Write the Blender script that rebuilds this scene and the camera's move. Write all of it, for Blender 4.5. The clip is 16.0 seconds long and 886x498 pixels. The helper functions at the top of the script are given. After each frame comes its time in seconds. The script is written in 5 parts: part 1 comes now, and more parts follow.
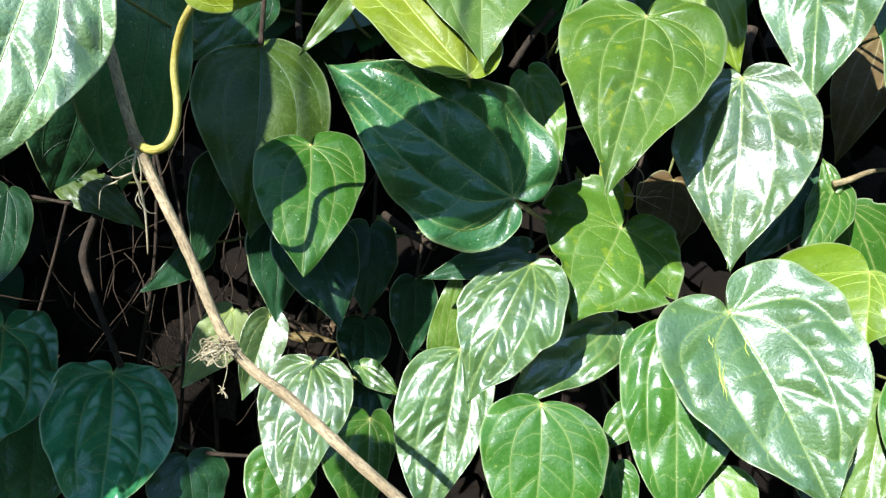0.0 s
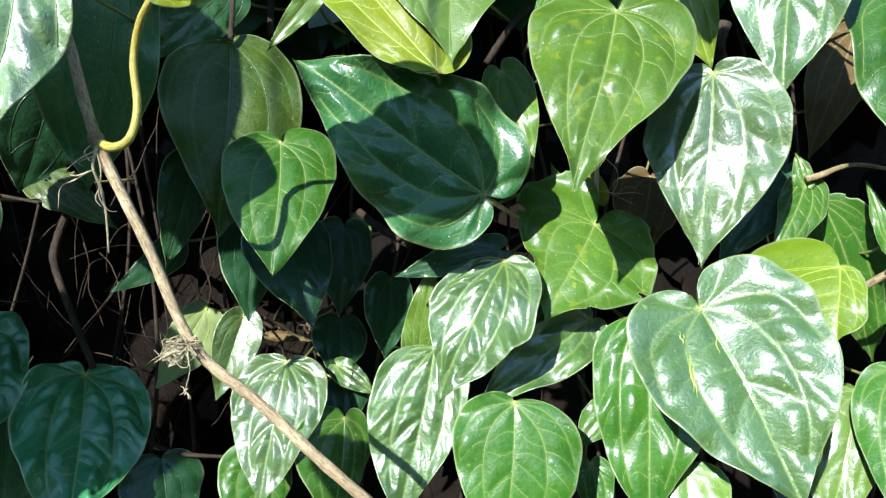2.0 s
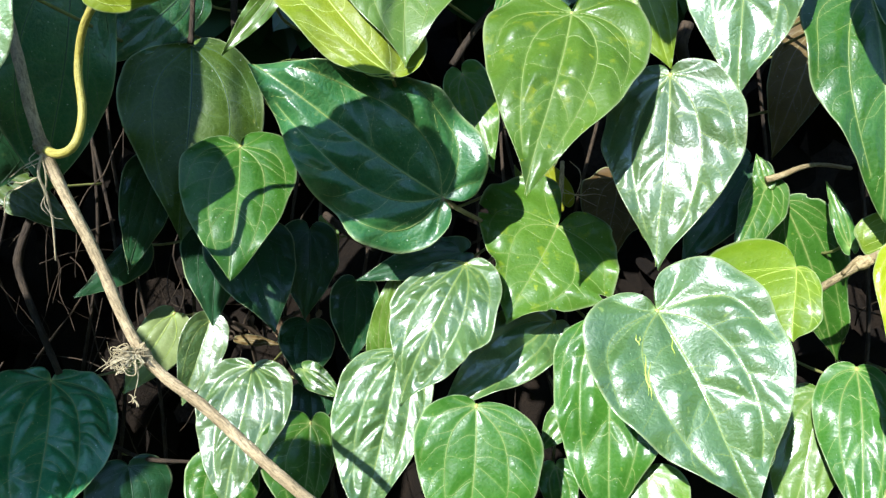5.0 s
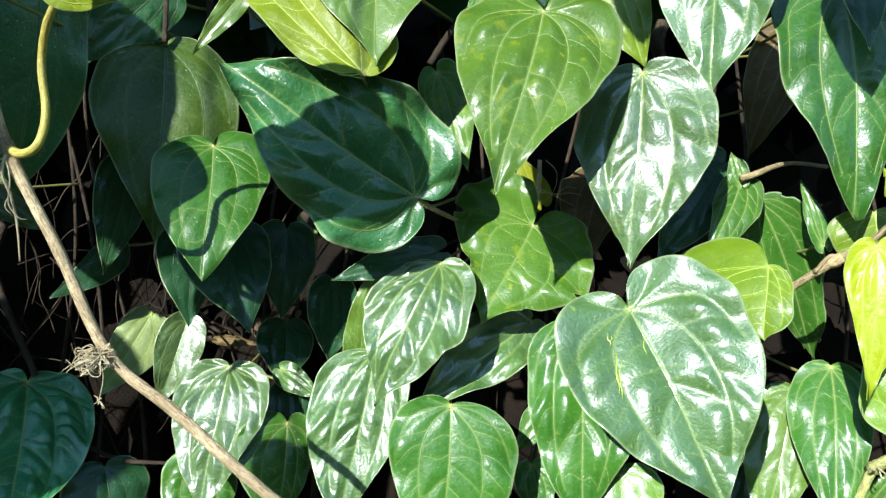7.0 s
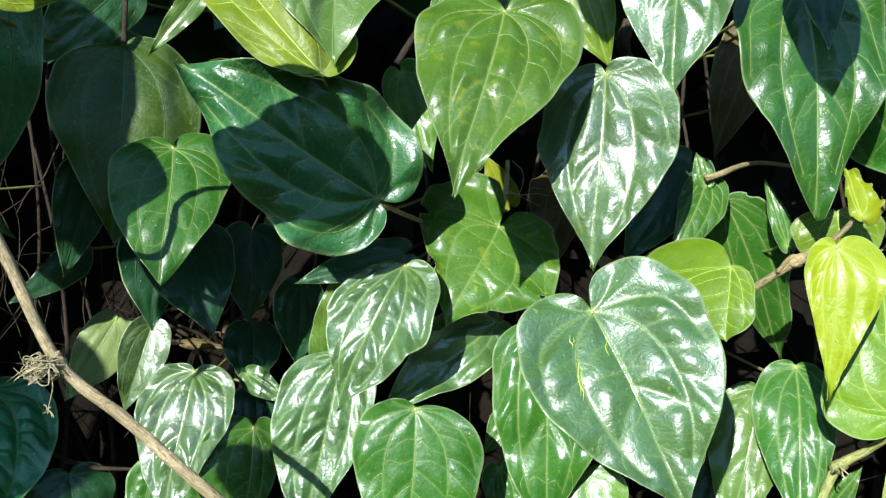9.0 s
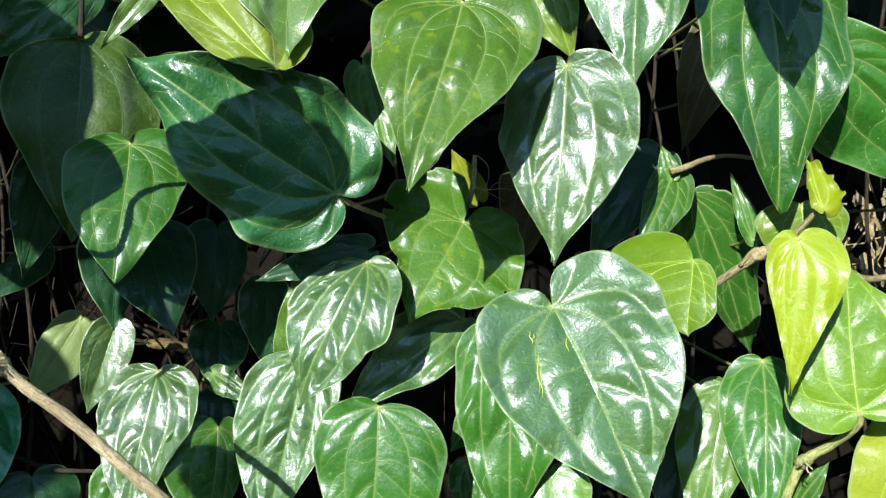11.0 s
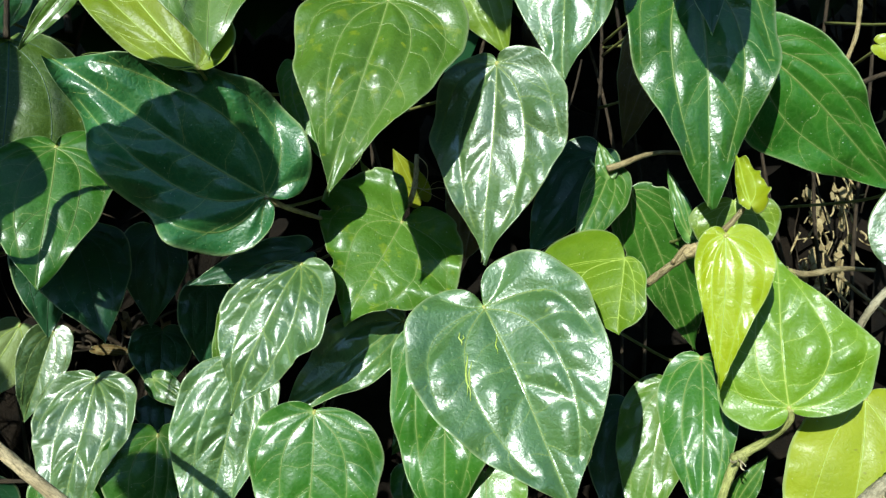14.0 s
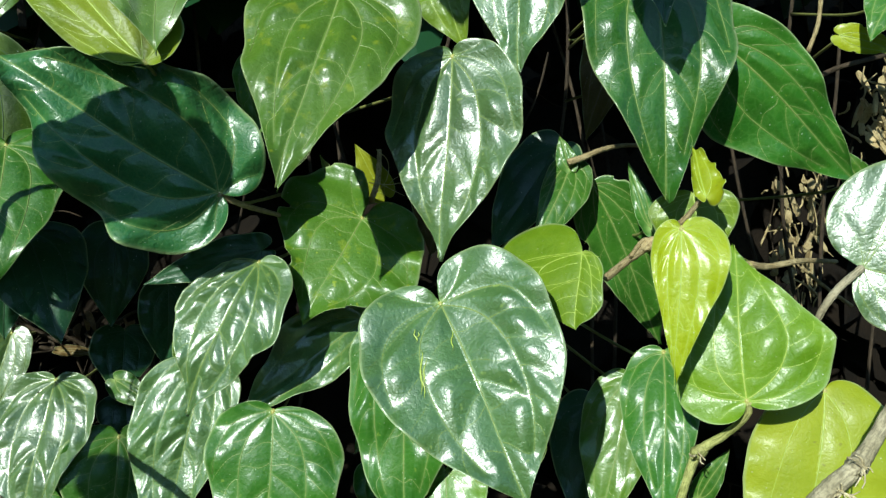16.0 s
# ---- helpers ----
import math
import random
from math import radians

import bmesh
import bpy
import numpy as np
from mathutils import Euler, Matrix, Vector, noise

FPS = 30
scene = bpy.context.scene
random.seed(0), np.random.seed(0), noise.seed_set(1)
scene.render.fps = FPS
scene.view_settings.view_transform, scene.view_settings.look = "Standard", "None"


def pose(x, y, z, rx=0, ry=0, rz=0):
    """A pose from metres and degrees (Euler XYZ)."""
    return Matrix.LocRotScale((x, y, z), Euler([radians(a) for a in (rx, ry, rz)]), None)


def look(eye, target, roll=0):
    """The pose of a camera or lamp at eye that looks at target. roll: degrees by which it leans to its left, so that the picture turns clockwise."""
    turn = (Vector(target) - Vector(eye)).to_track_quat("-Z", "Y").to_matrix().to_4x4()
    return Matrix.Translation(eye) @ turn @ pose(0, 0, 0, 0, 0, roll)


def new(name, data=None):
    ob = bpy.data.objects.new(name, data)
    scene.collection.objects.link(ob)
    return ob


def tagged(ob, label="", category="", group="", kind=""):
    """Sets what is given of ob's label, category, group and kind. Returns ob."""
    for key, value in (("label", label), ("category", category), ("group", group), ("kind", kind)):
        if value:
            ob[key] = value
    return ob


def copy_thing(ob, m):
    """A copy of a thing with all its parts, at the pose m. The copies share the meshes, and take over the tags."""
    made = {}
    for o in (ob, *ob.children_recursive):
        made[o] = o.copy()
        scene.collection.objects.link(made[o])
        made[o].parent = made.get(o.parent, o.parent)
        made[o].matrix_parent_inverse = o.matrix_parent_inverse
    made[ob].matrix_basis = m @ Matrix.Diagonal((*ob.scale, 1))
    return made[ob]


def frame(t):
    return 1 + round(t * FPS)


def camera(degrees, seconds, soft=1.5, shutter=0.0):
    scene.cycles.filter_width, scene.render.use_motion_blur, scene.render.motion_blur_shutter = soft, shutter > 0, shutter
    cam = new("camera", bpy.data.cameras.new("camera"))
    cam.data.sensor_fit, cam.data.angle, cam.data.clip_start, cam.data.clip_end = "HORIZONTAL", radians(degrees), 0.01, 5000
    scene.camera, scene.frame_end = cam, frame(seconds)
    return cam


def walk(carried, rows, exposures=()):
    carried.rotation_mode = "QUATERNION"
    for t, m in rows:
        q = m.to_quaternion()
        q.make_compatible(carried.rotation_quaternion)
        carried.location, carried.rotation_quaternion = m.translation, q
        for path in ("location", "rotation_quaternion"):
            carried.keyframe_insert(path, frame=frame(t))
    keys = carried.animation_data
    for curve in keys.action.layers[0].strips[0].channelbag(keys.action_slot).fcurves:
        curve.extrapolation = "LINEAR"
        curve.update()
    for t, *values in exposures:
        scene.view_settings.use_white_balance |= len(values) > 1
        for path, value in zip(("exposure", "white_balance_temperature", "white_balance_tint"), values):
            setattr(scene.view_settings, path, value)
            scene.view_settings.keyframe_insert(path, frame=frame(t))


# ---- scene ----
cam = camera(64.0, 16.0, soft=1.35)
PATH = [
    (0, (0.00000, 0.00000, 1.30742), (-0.07193, 1.99860, 1.32819), 0.315),
    (0.5, (0.00304, 0.00093, 1.30800), (-0.05612, 1.99996, 1.32721), 0.305),
    (1, (0.00668, 0.00251, 1.30674), (-0.05081, 2.00162, 1.32349), 0.166),
    (1.5, (0.01018, 0.00337, 1.30725), (-0.04464, 2.00253, 1.32572), 0.063),
    (2, (0.01322, 0.00490, 1.30710), (-0.03321, 2.00431, 1.32194), -0.022),
    (2.5, (0.01616, 0.00200, 1.30712), (-0.03470, 2.00129, 1.32302), 0.014),
    (3, (0.01966, 0.00358, 1.30665), (-0.02868, 2.00290, 1.32604), -0.039),
    (3.5, (0.02322, 0.00400, 1.30802), (-0.02931, 2.00317, 1.33163), -0.049),
    (4, (0.02842, 0.00541, 1.30985), (-0.01478, 2.00488, 1.32656), -0.139),
    (6.5, (0.04798, 0.00785, 1.31040), (0.02202, 2.00766, 1.31956), -0.645),
    (7, (0.05186, 0.00870, 1.30991), (0.03335, 2.00858, 1.32012), -0.634),
    (7.5, (0.05506, 0.00935, 1.31277), (0.04430, 2.00932, 1.31664), -0.834),
    (8, (0.05935, 0.00968, 1.31373), (0.05490, 2.00966, 1.31875), -0.737),
    (8.5, (0.06391, 0.00667, 1.31453), (0.06803, 2.00666, 1.32073), -0.872),
    (9, (0.06768, 0.01326, 1.31261), (0.08580, 2.01318, 1.31608), -0.985),
    (11.5, (0.09498, 0.02054, 1.31000), (0.13965, 2.02004, 1.30987), -1.566),
    (12, (0.10040, 0.02167, 1.31044), (0.15614, 2.02089, 1.31101), -1.786),
    (12.5, (0.10536, 0.02258, 1.31171), (0.16013, 2.02182, 1.30871), -1.978),
    (13, (0.11203, 0.02372, 1.31136), (0.17246, 2.02280, 1.30773), -1.989),
    (13.5, (0.11767, 0.02427, 1.31139), (0.18863, 2.02300, 1.30363), -2.159),
    (14, (0.12319, 0.02478, 1.31042), (0.20039, 2.02329, 1.30455), -2.183),
    (14.5, (0.12766, 0.02490, 1.31109), (0.20996, 2.02320, 1.30367), -2.362),
    (15, (0.13297, 0.02146, 1.30984), (0.21917, 2.01956, 1.29663), -2.481),
    (15.5, (0.13883, 0.02780, 1.30964), (0.22929, 2.02569, 1.29401), -2.620),
    (16, (0.14439, 0.02884, 1.30988), (0.24742, 2.02608, 1.28927), -2.777),
]
walk(cam, [(t, look(eye, target, roll)) for t, eye, target, roll in PATH], exposures=[(0, 1.34, 6050, 13), (6.5, 1.29, 6100, 9), (7.5, 1.21, 6150, 7), (8.5, 1.17, 6150, 6), (9.0, 0.97, 6150, 4), (11.5, 0.96, 6200, 3), (13, 0.82, 6250, -1), (16, 0.56, 6300, -4)])

# ---- world, sun and exposure ----
SUN_WAY = Vector((0.376, 0.818, -0.434)).normalized()
world = bpy.data.worlds.new("sky")
scene.world = world
world.use_nodes = True
sky = world.node_tree.nodes.new("ShaderNodeTexSky")
sky.sky_type = "NISHITA"
sky.sun_disc = False
sky.dust_density = 0.05
sky.ozone_density = 2.5
sky.sun_elevation = math.asin(-SUN_WAY.z)
sky.sun_rotation = math.atan2(-SUN_WAY.x, -SUN_WAY.y)
background = world.node_tree.nodes["Background"]
background.inputs["Strength"].default_value = 0.15
world.node_tree.links.new(sky.outputs["Color"], background.inputs["Color"])
sun = new("sun", bpy.data.lights.new("sun", "SUN"))
sun.data.energy = 4.3
sun.data.angle = radians(0.53)
sun.data.color = (1.0, 0.98, 0.94)
sun.matrix_world = look((0, 0, 6), Vector((0, 0, 6)) + SUN_WAY)


# ---- materials ----
class Nodes:
    """A short hand for building a node material."""

    def __init__(self, name):
        self.mat = bpy.data.materials.new(name)
        self.mat.use_nodes = True
        self.tree = self.mat.node_tree
        self.shader = self.tree.nodes["Principled BSDF"]
        self.out = self.tree.nodes["Material Output"]

    def add(self, kind, inputs=(), **settings):
        node = self.tree.nodes.new(kind)
        if "operation" in settings:
            node.operation = settings["operation"]
        if "feature" in settings:
            node.feature = settings["feature"]
        if "data_type" in settings:
            node.data_type, node.blend_type = settings["data_type"], settings["blend_type"]
        if "uv_map" in settings:
            node.uv_map = settings["uv_map"]
        if "attribute_name" in settings:
            node.attribute_name = settings["attribute_name"]
        if "clamp" in settings:
            node.clamp = settings["clamp"]
        for key, value in dict(inputs).items():
            if isinstance(value, bpy.types.NodeSocket):
                self.tree.links.new(value, node.inputs[key])
            else:
                node.inputs[key].default_value = value
        return node

    def link(self, a, b):
        self.tree.links.new(a, b)

    def noise(self, where, scale, detail=4.0, rough=0.55):
        return self.add("ShaderNodeTexNoise", {"Vector": where, "Scale": scale, "Detail": detail, "Roughness": rough}).outputs["Fac"]

    def band(self, value, low, high, a=0.0, b=1.0):
        return self.add("ShaderNodeMapRange", {"Value": value, "From Min": low, "From Max": high, "To Min": a, "To Max": b}, clamp=True).outputs["Result"]

    def math(self, how, a, b=0.0):
        return self.add("ShaderNodeMath", {0: a, 1: b}, operation=how).outputs[0]

    def mix(self, fac, a, b, how="MIX"):
        node = self.add("ShaderNodeMix", data_type="RGBA", blend_type=how)
        for key, value in ((0, fac), (6, a), (7, b)):
            if isinstance(value, bpy.types.NodeSocket):
                self.link(value, node.inputs[key])
            else:
                node.inputs[key].default_value = value if key == 0 else (*value, 1)
        return node.outputs[2]


def leaf_material(name, deep, light, speck, specks=0.6, rough=0.38, through_light=0.15, vein=(0.3, 0.42, 0.12), age=0.0, wax=0.6, crinkle=0.0009, gloss=0.28, sheen=1.62):
    n = Nodes(name)
    uv = n.add("ShaderNodeUVMap", uv_map="leaf").outputs["UV"]
    chance = n.add("ShaderNodeObjectInfo").outputs["Random"]
    shift = n.add("ShaderNodeVectorMath", {0: uv, 1: n.add("ShaderNodeCombineXYZ", {"X": chance, "Y": n.math("MULTIPLY", chance, 7.3)}).outputs[0]}, operation="ADD").outputs[0]
    broad = n.noise(shift, 28.0, 3.0)
    fine = n.noise(shift, 260.0, 4.0, 0.65)
    net = n.add("ShaderNodeTexVoronoi", {"Vector": shift, "Scale": 210.0}, feature="DISTANCE_TO_EDGE").outputs["Distance"]
    lines = n.band(net, 0.02, 0.12, 1.0, 0.0)
    warp = n.add("ShaderNodeTexNoise", {"Vector": shift, "Scale": 90.0, "Detail": 2.0}).outputs["Color"]
    bent = n.add("ShaderNodeVectorMath", {0: shift, 1: n.add("ShaderNodeVectorMath", {0: warp, "Scale": 0.011}, operation="SCALE").outputs[0]}, operation="ADD").outputs[0]
    pillow = n.add("ShaderNodeTexVoronoi", {"Vector": bent, "Scale": 82.0}, feature="DISTANCE_TO_EDGE").outputs["Distance"]
    near_vein = n.add("ShaderNodeAttribute", attribute_name="vein").outputs["Fac"]
    rim = n.add("ShaderNodeAttribute", attribute_name="rim").outputs["Fac"]
    colour = n.mix(n.band(broad, 0.32, 0.68), deep, light)
    colour = n.mix(n.band(fine, 0.35, 0.7, 0.0, 0.3), colour, light)
    colour = n.mix(n.math("MULTIPLY", lines, 0.04), colour, vein)
    colour = n.mix(n.band(pillow, 0.0, 0.05, 0.04, 0.0), colour, vein)
    colour = n.mix(n.band(near_vein, 0.0, 2.0, 0.0, 0.92), colour, vein)
    spots = n.noise(shift, 150.0, 2.0, 0.5)
    colour = n.mix(n.band(spots, 0.69, 0.74, 0.0, specks), colour, speck)
    if age:
        patch = n.noise(shift, 70.0, 5.0, 0.6)
        colour = n.mix(n.band(patch, 0.57, 0.66, 0.0, age), colour, speck)
    dust = n.noise(shift, 620.0, 1.0, 0.4)
    colour = n.mix(n.band(dust, 0.74, 0.78, 0.0, 0.5), colour, (0.55, 0.6, 0.42))
    grit = n.add("ShaderNodeTexVoronoi", {"Vector": shift, "Scale": 145.0}, feature="F1")
    picked = n.math("GREATER_THAN", n.add("ShaderNodeSeparateColor", {"Color": grit.outputs["Color"]}).outputs[0], 0.88)
    colour = n.mix(n.math("MULTIPLY", n.band(grit.outputs["Distance"], 0.04, 0.08, 0.7, 0.0), picked), colour, (0.6, 0.64, 0.5))
    colour = n.mix(n.math("MULTIPLY", rim, 0.65), colour, (0.42, 0.5, 0.24))
    tone = n.add("ShaderNodeHueSaturation", {"Color": colour, "Value": n.band(chance, 0.0, 1.0, 0.86, 1.16), "Hue": n.band(chance, 0.0, 1.0, 0.492, 0.508)}).outputs["Color"]
    n.link(tone, n.shader.inputs["Base Color"])
    n.link(n.band(n.noise(shift, 90.0, 4.0), 0.3, 0.7, rough + 0.08, rough + 0.18), n.shader.inputs["Roughness"])
    n.shader.inputs["Specular IOR Level"].default_value = gloss
    n.shader.inputs["Coat Weight"].default_value = wax
    n.shader.inputs["Coat IOR"].default_value = sheen
    n.shader.inputs["Coat Roughness"].default_value = rough * 0.66
    wrinkle = n.math("ADD", n.math("MULTIPLY", n.noise(shift, 60.0, 3.0, 0.5), 0.6), n.math("MULTIPLY", n.band(net, 0.0, 0.3), 0.3))
    wrinkle = n.math("ADD", wrinkle, n.math("MULTIPLY", n.math("POWER", n.band(pillow, 0.0, 0.42), 0.6), 0.35))
    crease = n.math("ABSOLUTE", n.math("SUBTRACT", n.noise(shift, 150.0, 2.0, 0.5), 0.5))
    wrinkle = n.math("ADD", wrinkle, n.math("MULTIPLY", n.band(crease, 0.0, 0.12), 0.4))
    crackle = n.math("ABSOLUTE", n.math("SUBTRACT", n.noise(shift, 340.0, 2.0, 0.5), 0.5))
    wrinkle = n.math("ADD", wrinkle, n.math("MULTIPLY", n.band(crackle, 0.0, 0.1), 0.22))
    wrinkle = n.math("ADD", wrinkle, n.math("MULTIPLY", fine, 0.12))
    bump = n.add("ShaderNodeBump", {"Height": wrinkle, "Strength": 0.6, "Distance": crinkle * 0.4}).outputs["Normal"]
    n.link(bump, n.shader.inputs["Normal"])
    film = n.add("ShaderNodeBump", {"Height": wrinkle, "Strength": 0.6, "Distance": crinkle * 0.14}).outputs["Normal"]
    n.link(film, n.shader.inputs["Coat Normal"])
    glow = n.add("ShaderNodeBsdfTranslucent", {"Color": n.mix(0.55, tone, (0.30, 0.42, 0.03)), "Normal": bump})
    both = n.add("ShaderNodeMixShader", {0: through_light, 1: n.shader.outputs[0], 2: glow.outputs[0]})
    n.link(both.outputs[0], n.out.inputs["Surface"])
    return n.mat


def bark_material(name, dark, pale, rough=0.75, scale=1.0, relief=0.0012):
    n = Nodes(name)
    where = n.add("ShaderNodeTexCoord").outputs["Object"]
    chance = n.add("ShaderNodeObjectInfo").outputs["Random"]
    broad = n.noise(where, 60.0 * scale, 4.0)
    grain = n.noise(where, 700.0 * scale, 5.0, 0.7)
    colour = n.mix(n.band(broad, 0.35, 0.65), dark, pale)
    colour = n.mix(n.band(grain, 0.5, 0.62, 0.0, 0.55), colour, tuple(0.45 * c for c in dark))
    along = n.add("ShaderNodeAttribute", attribute_name="grain").outputs["Vector"]
    streak = n.noise(along, 3.2, 5.0, 0.6)
    colour = n.mix(n.band(streak, 0.46, 0.62, 0.0, 0.75), colour, tuple(0.5 * c for c in dark))
    colour = n.add("ShaderNodeHueSaturation", {"Color": colour, "Value": n.band(chance, 0.0, 1.0, 0.8, 1.2)}).outputs["Color"]
    n.link(colour, n.shader.inputs["Base Color"])
    n.shader.inputs["Roughness"].default_value = rough
    n.shader.inputs["Specular IOR Level"].default_value = 0.3
    n.link(n.add("ShaderNodeBump", {"Height": n.math("ADD", grain, n.math("MULTIPLY", streak, 1.2)), "Strength": 0.8, "Distance": relief}).outputs["Normal"], n.shader.inputs["Normal"])
    return n.mat


def soil_material(name, dark, pale, scale=1.0):
    n = Nodes(name)
    where = n.add("ShaderNodeTexCoord").outputs["Object"]
    broad = n.noise(where, 9.0 * scale, 6.0, 0.6)
    grain = n.noise(where, 120.0 * scale, 6.0, 0.7)
    colour = n.mix(n.band(broad, 0.35, 0.65), dark, pale)
    colour = n.mix(n.band(grain, 0.45, 0.7, 0.0, 0.6), colour, tuple(0.35 * c for c in dark))
    n.link(colour, n.shader.inputs["Base Color"])
    n.shader.inputs["Roughness"].default_value = 0.95
    n.shader.inputs["Specular IOR Level"].default_value = 0.2
    n.link(n.add("ShaderNodeBump", {"Height": grain, "Strength": 1.0, "Distance": 0.006}).outputs["Normal"], n.shader.inputs["Normal"])
    return n.mat


GREEN = leaf_material("leaf_green", (0.020, 0.088, 0.006), (0.042, 0.138, 0.011), (0.17, 0.25, 0.03), wax=0.36, gloss=0.2)
# Lit copy of the green leaf: extra coat widens the sun's white sheen.
LIT_WAXY = leaf_material("leaf_lit_waxy_green", (0.030, 0.084, 0.011), (0.056, 0.132, 0.018), (0.20, 0.28, 0.05), rough=0.50, wax=1.0, crinkle=0.0019, gloss=0.7, sheen=1.8, through_light=0.12)
GLOSSY = leaf_material("leaf_glossy_green", (0.015, 0.080, 0.006), (0.032, 0.126, 0.011), (0.20, 0.28, 0.05), rough=0.40, wax=0.6, crinkle=0.0014, gloss=0.2)
PALE_WAXY = leaf_material("leaf_pale_waxy", (0.052, 0.126, 0.030), (0.098, 0.186, 0.046), (0.28, 0.34, 0.06), rough=0.50, wax=1.0, crinkle=0.0019, gloss=0.8, sheen=1.8)
# Darker copy of the leaf green: deep shade is put into the colour.
SHADED = leaf_material("leaf_shaded_green", (0.008, 0.042, 0.013), (0.014, 0.064, 0.019), (0.12, 0.18, 0.05), specks=0.3, through_light=0.07, wax=0.3, vein=(0.05, 0.12, 0.04))
TEAL = leaf_material("leaf_blue_green", (0.013, 0.075, 0.020), (0.029, 0.119, 0.028), (0.14, 0.2, 0.06), specks=0.4, through_light=0.06, wax=0.42, crinkle=0.0016)
# For two leaves in shade: the teal of sky light is put into the colour.
SHADE_QUILTED = leaf_material("leaf_shade_quilted", (0.014, 0.115, 0.038), (0.030, 0.170, 0.056), (0.14, 0.2, 0.06), specks=0.3, rough=0.34, through_light=0.06, wax=0.6, crinkle=0.0012, gloss=0.2, sheen=1.62)
OLIVE = leaf_material("leaf_olive", (0.021, 0.052, 0.004), (0.044, 0.080, 0.006), (0.16, 0.17, 0.03), specks=0.5, through_light=0.08, wax=0.12, gloss=0.2)
FRESH = leaf_material("leaf_fresh_green", (0.066, 0.158, 0.012), (0.115, 0.215, 0.022), (0.30, 0.36, 0.05), through_light=0.24)
SPOTTED = leaf_material("leaf_spotted_green", (0.046, 0.120, 0.008), (0.078, 0.165, 0.014), (0.26, 0.32, 0.012), specks=0.6, age=0.38, wax=0.25, gloss=0.2)
LIME = leaf_material("leaf_lime", (0.255, 0.330, 0.005), (0.360, 0.405, 0.008), (0.48, 0.50, 0.05), specks=0.3, rough=0.36, through_light=0.32, vein=(0.45, 0.52, 0.08), wax=0.30, gloss=0.25)
YELLOWING = leaf_material("leaf_yellowing", (0.118, 0.172, 0.006), (0.185, 0.228, 0.010), (0.12, 0.12, 0.02), specks=0.6, through_light=0.22, vein=(0.38, 0.44, 0.08), wax=0.06, gloss=0.15)
YELLOW = leaf_material("leaf_old_yellow", (0.215, 0.262, 0.010), (0.300, 0.335, 0.018), (0.14, 0.12, 0.02), specks=0.5, through_light=0.25, vein=(0.36, 0.38, 0.05), wax=0.10, gloss=0.2)
SPRING = leaf_material("leaf_spring_green", (0.090, 0.178, 0.005), (0.160, 0.258, 0.010), (0.30, 0.36, 0.06), specks=0.3, through_light=0.26, vein=(0.32, 0.42, 0.08), wax=0.2, gloss=0.25)
PALE = leaf_material("leaf_pale_dull", (0.150, 0.190, 0.062), (0.220, 0.260, 0.095), (0.30, 0.30, 0.12), specks=0.4, through_light=0.15, wax=0.08, gloss=0.2)
WITHERED = leaf_material("leaf_withered", (0.075, 0.046, 0.014), (0.125, 0.078, 0.024), (0.05, 0.03, 0.012), specks=0.7, rough=0.6, through_light=0.3, vein=(0.3, 0.22, 0.08), wax=0.05)


def vein_material(name, colour):
    n = Nodes(name)
    where = n.add("ShaderNodeTexCoord").outputs["Object"]
    n.link(n.mix(n.band(n.noise(where, 300.0), 0.35, 0.65), tuple(0.75 * c for c in colour), colour), n.shader.inputs["Base Color"])
    n.shader.inputs["Roughness"].default_value = 0.42
    return n.mat


VEIN = vein_material("vein_pale_green", (0.19, 0.25, 0.06))
# Vein colour darkened to carry the shade those leaves lie in.
VEIN_SHADED = vein_material("vein_shaded_green", (0.028, 0.075, 0.026))
VEIN_LIME = vein_material("vein_lime", (0.33, 0.42, 0.06))
JOINT = vein_material("joint_yellow", (0.40, 0.38, 0.10))
VEIN_DRY = vein_material("vein_dry", (0.22, 0.18, 0.07))
STALK = vein_material("stalk_green", (0.19, 0.20, 0.06))
STALK_YELLOW = bark_material("stalk_yellow", (0.36, 0.30, 0.05), (0.48, 0.44, 0.12), rough=0.5, relief=0.0003)
BARK = bark_material("stem_bark", (0.30, 0.225, 0.12), (0.50, 0.39, 0.225))
BARK_GREY = bark_material("stem_grey", (0.36, 0.31, 0.19), (0.54, 0.47, 0.31), relief=0.0014)
BARK_OLIVE = bark_material("stem_olive", (0.27, 0.29, 0.08), (0.44, 0.43, 0.16), relief=0.0004)
# Dark bark; its low colour also carries the shade on twigs deep in gaps.
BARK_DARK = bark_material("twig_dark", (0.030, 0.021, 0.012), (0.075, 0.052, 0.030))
WITHERED_SCRAP = bark_material("dead_scrap", (0.16, 0.10, 0.05), (0.30, 0.20, 0.11))
BARK_PALE = bark_material("twig_pale", (0.35, 0.255, 0.115), (0.52, 0.42, 0.22))
ROOT = bark_material("aerial_root", (0.46, 0.37, 0.2), (0.66, 0.57, 0.36), relief=0.0004)
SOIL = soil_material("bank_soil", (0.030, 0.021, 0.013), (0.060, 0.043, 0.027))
# Near-black brown: the shade of the deep gaps is put into this colour.
GAP_SHADE = soil_material("gap_shade_leaves", (0.008, 0.0055, 0.003), (0.018, 0.0115, 0.006), 3.0)
GROUND = soil_material("ground_soil", (0.05, 0.045, 0.025), (0.09, 0.08, 0.045), 0.4)


# ---- builders ----
def part(name, data, material, parent, label=""):
    ob = new(name, data)
    if not data.materials:
        data.materials.append(material)
    ob.parent = parent
    if label:
        tagged(ob, label=label)
    return ob


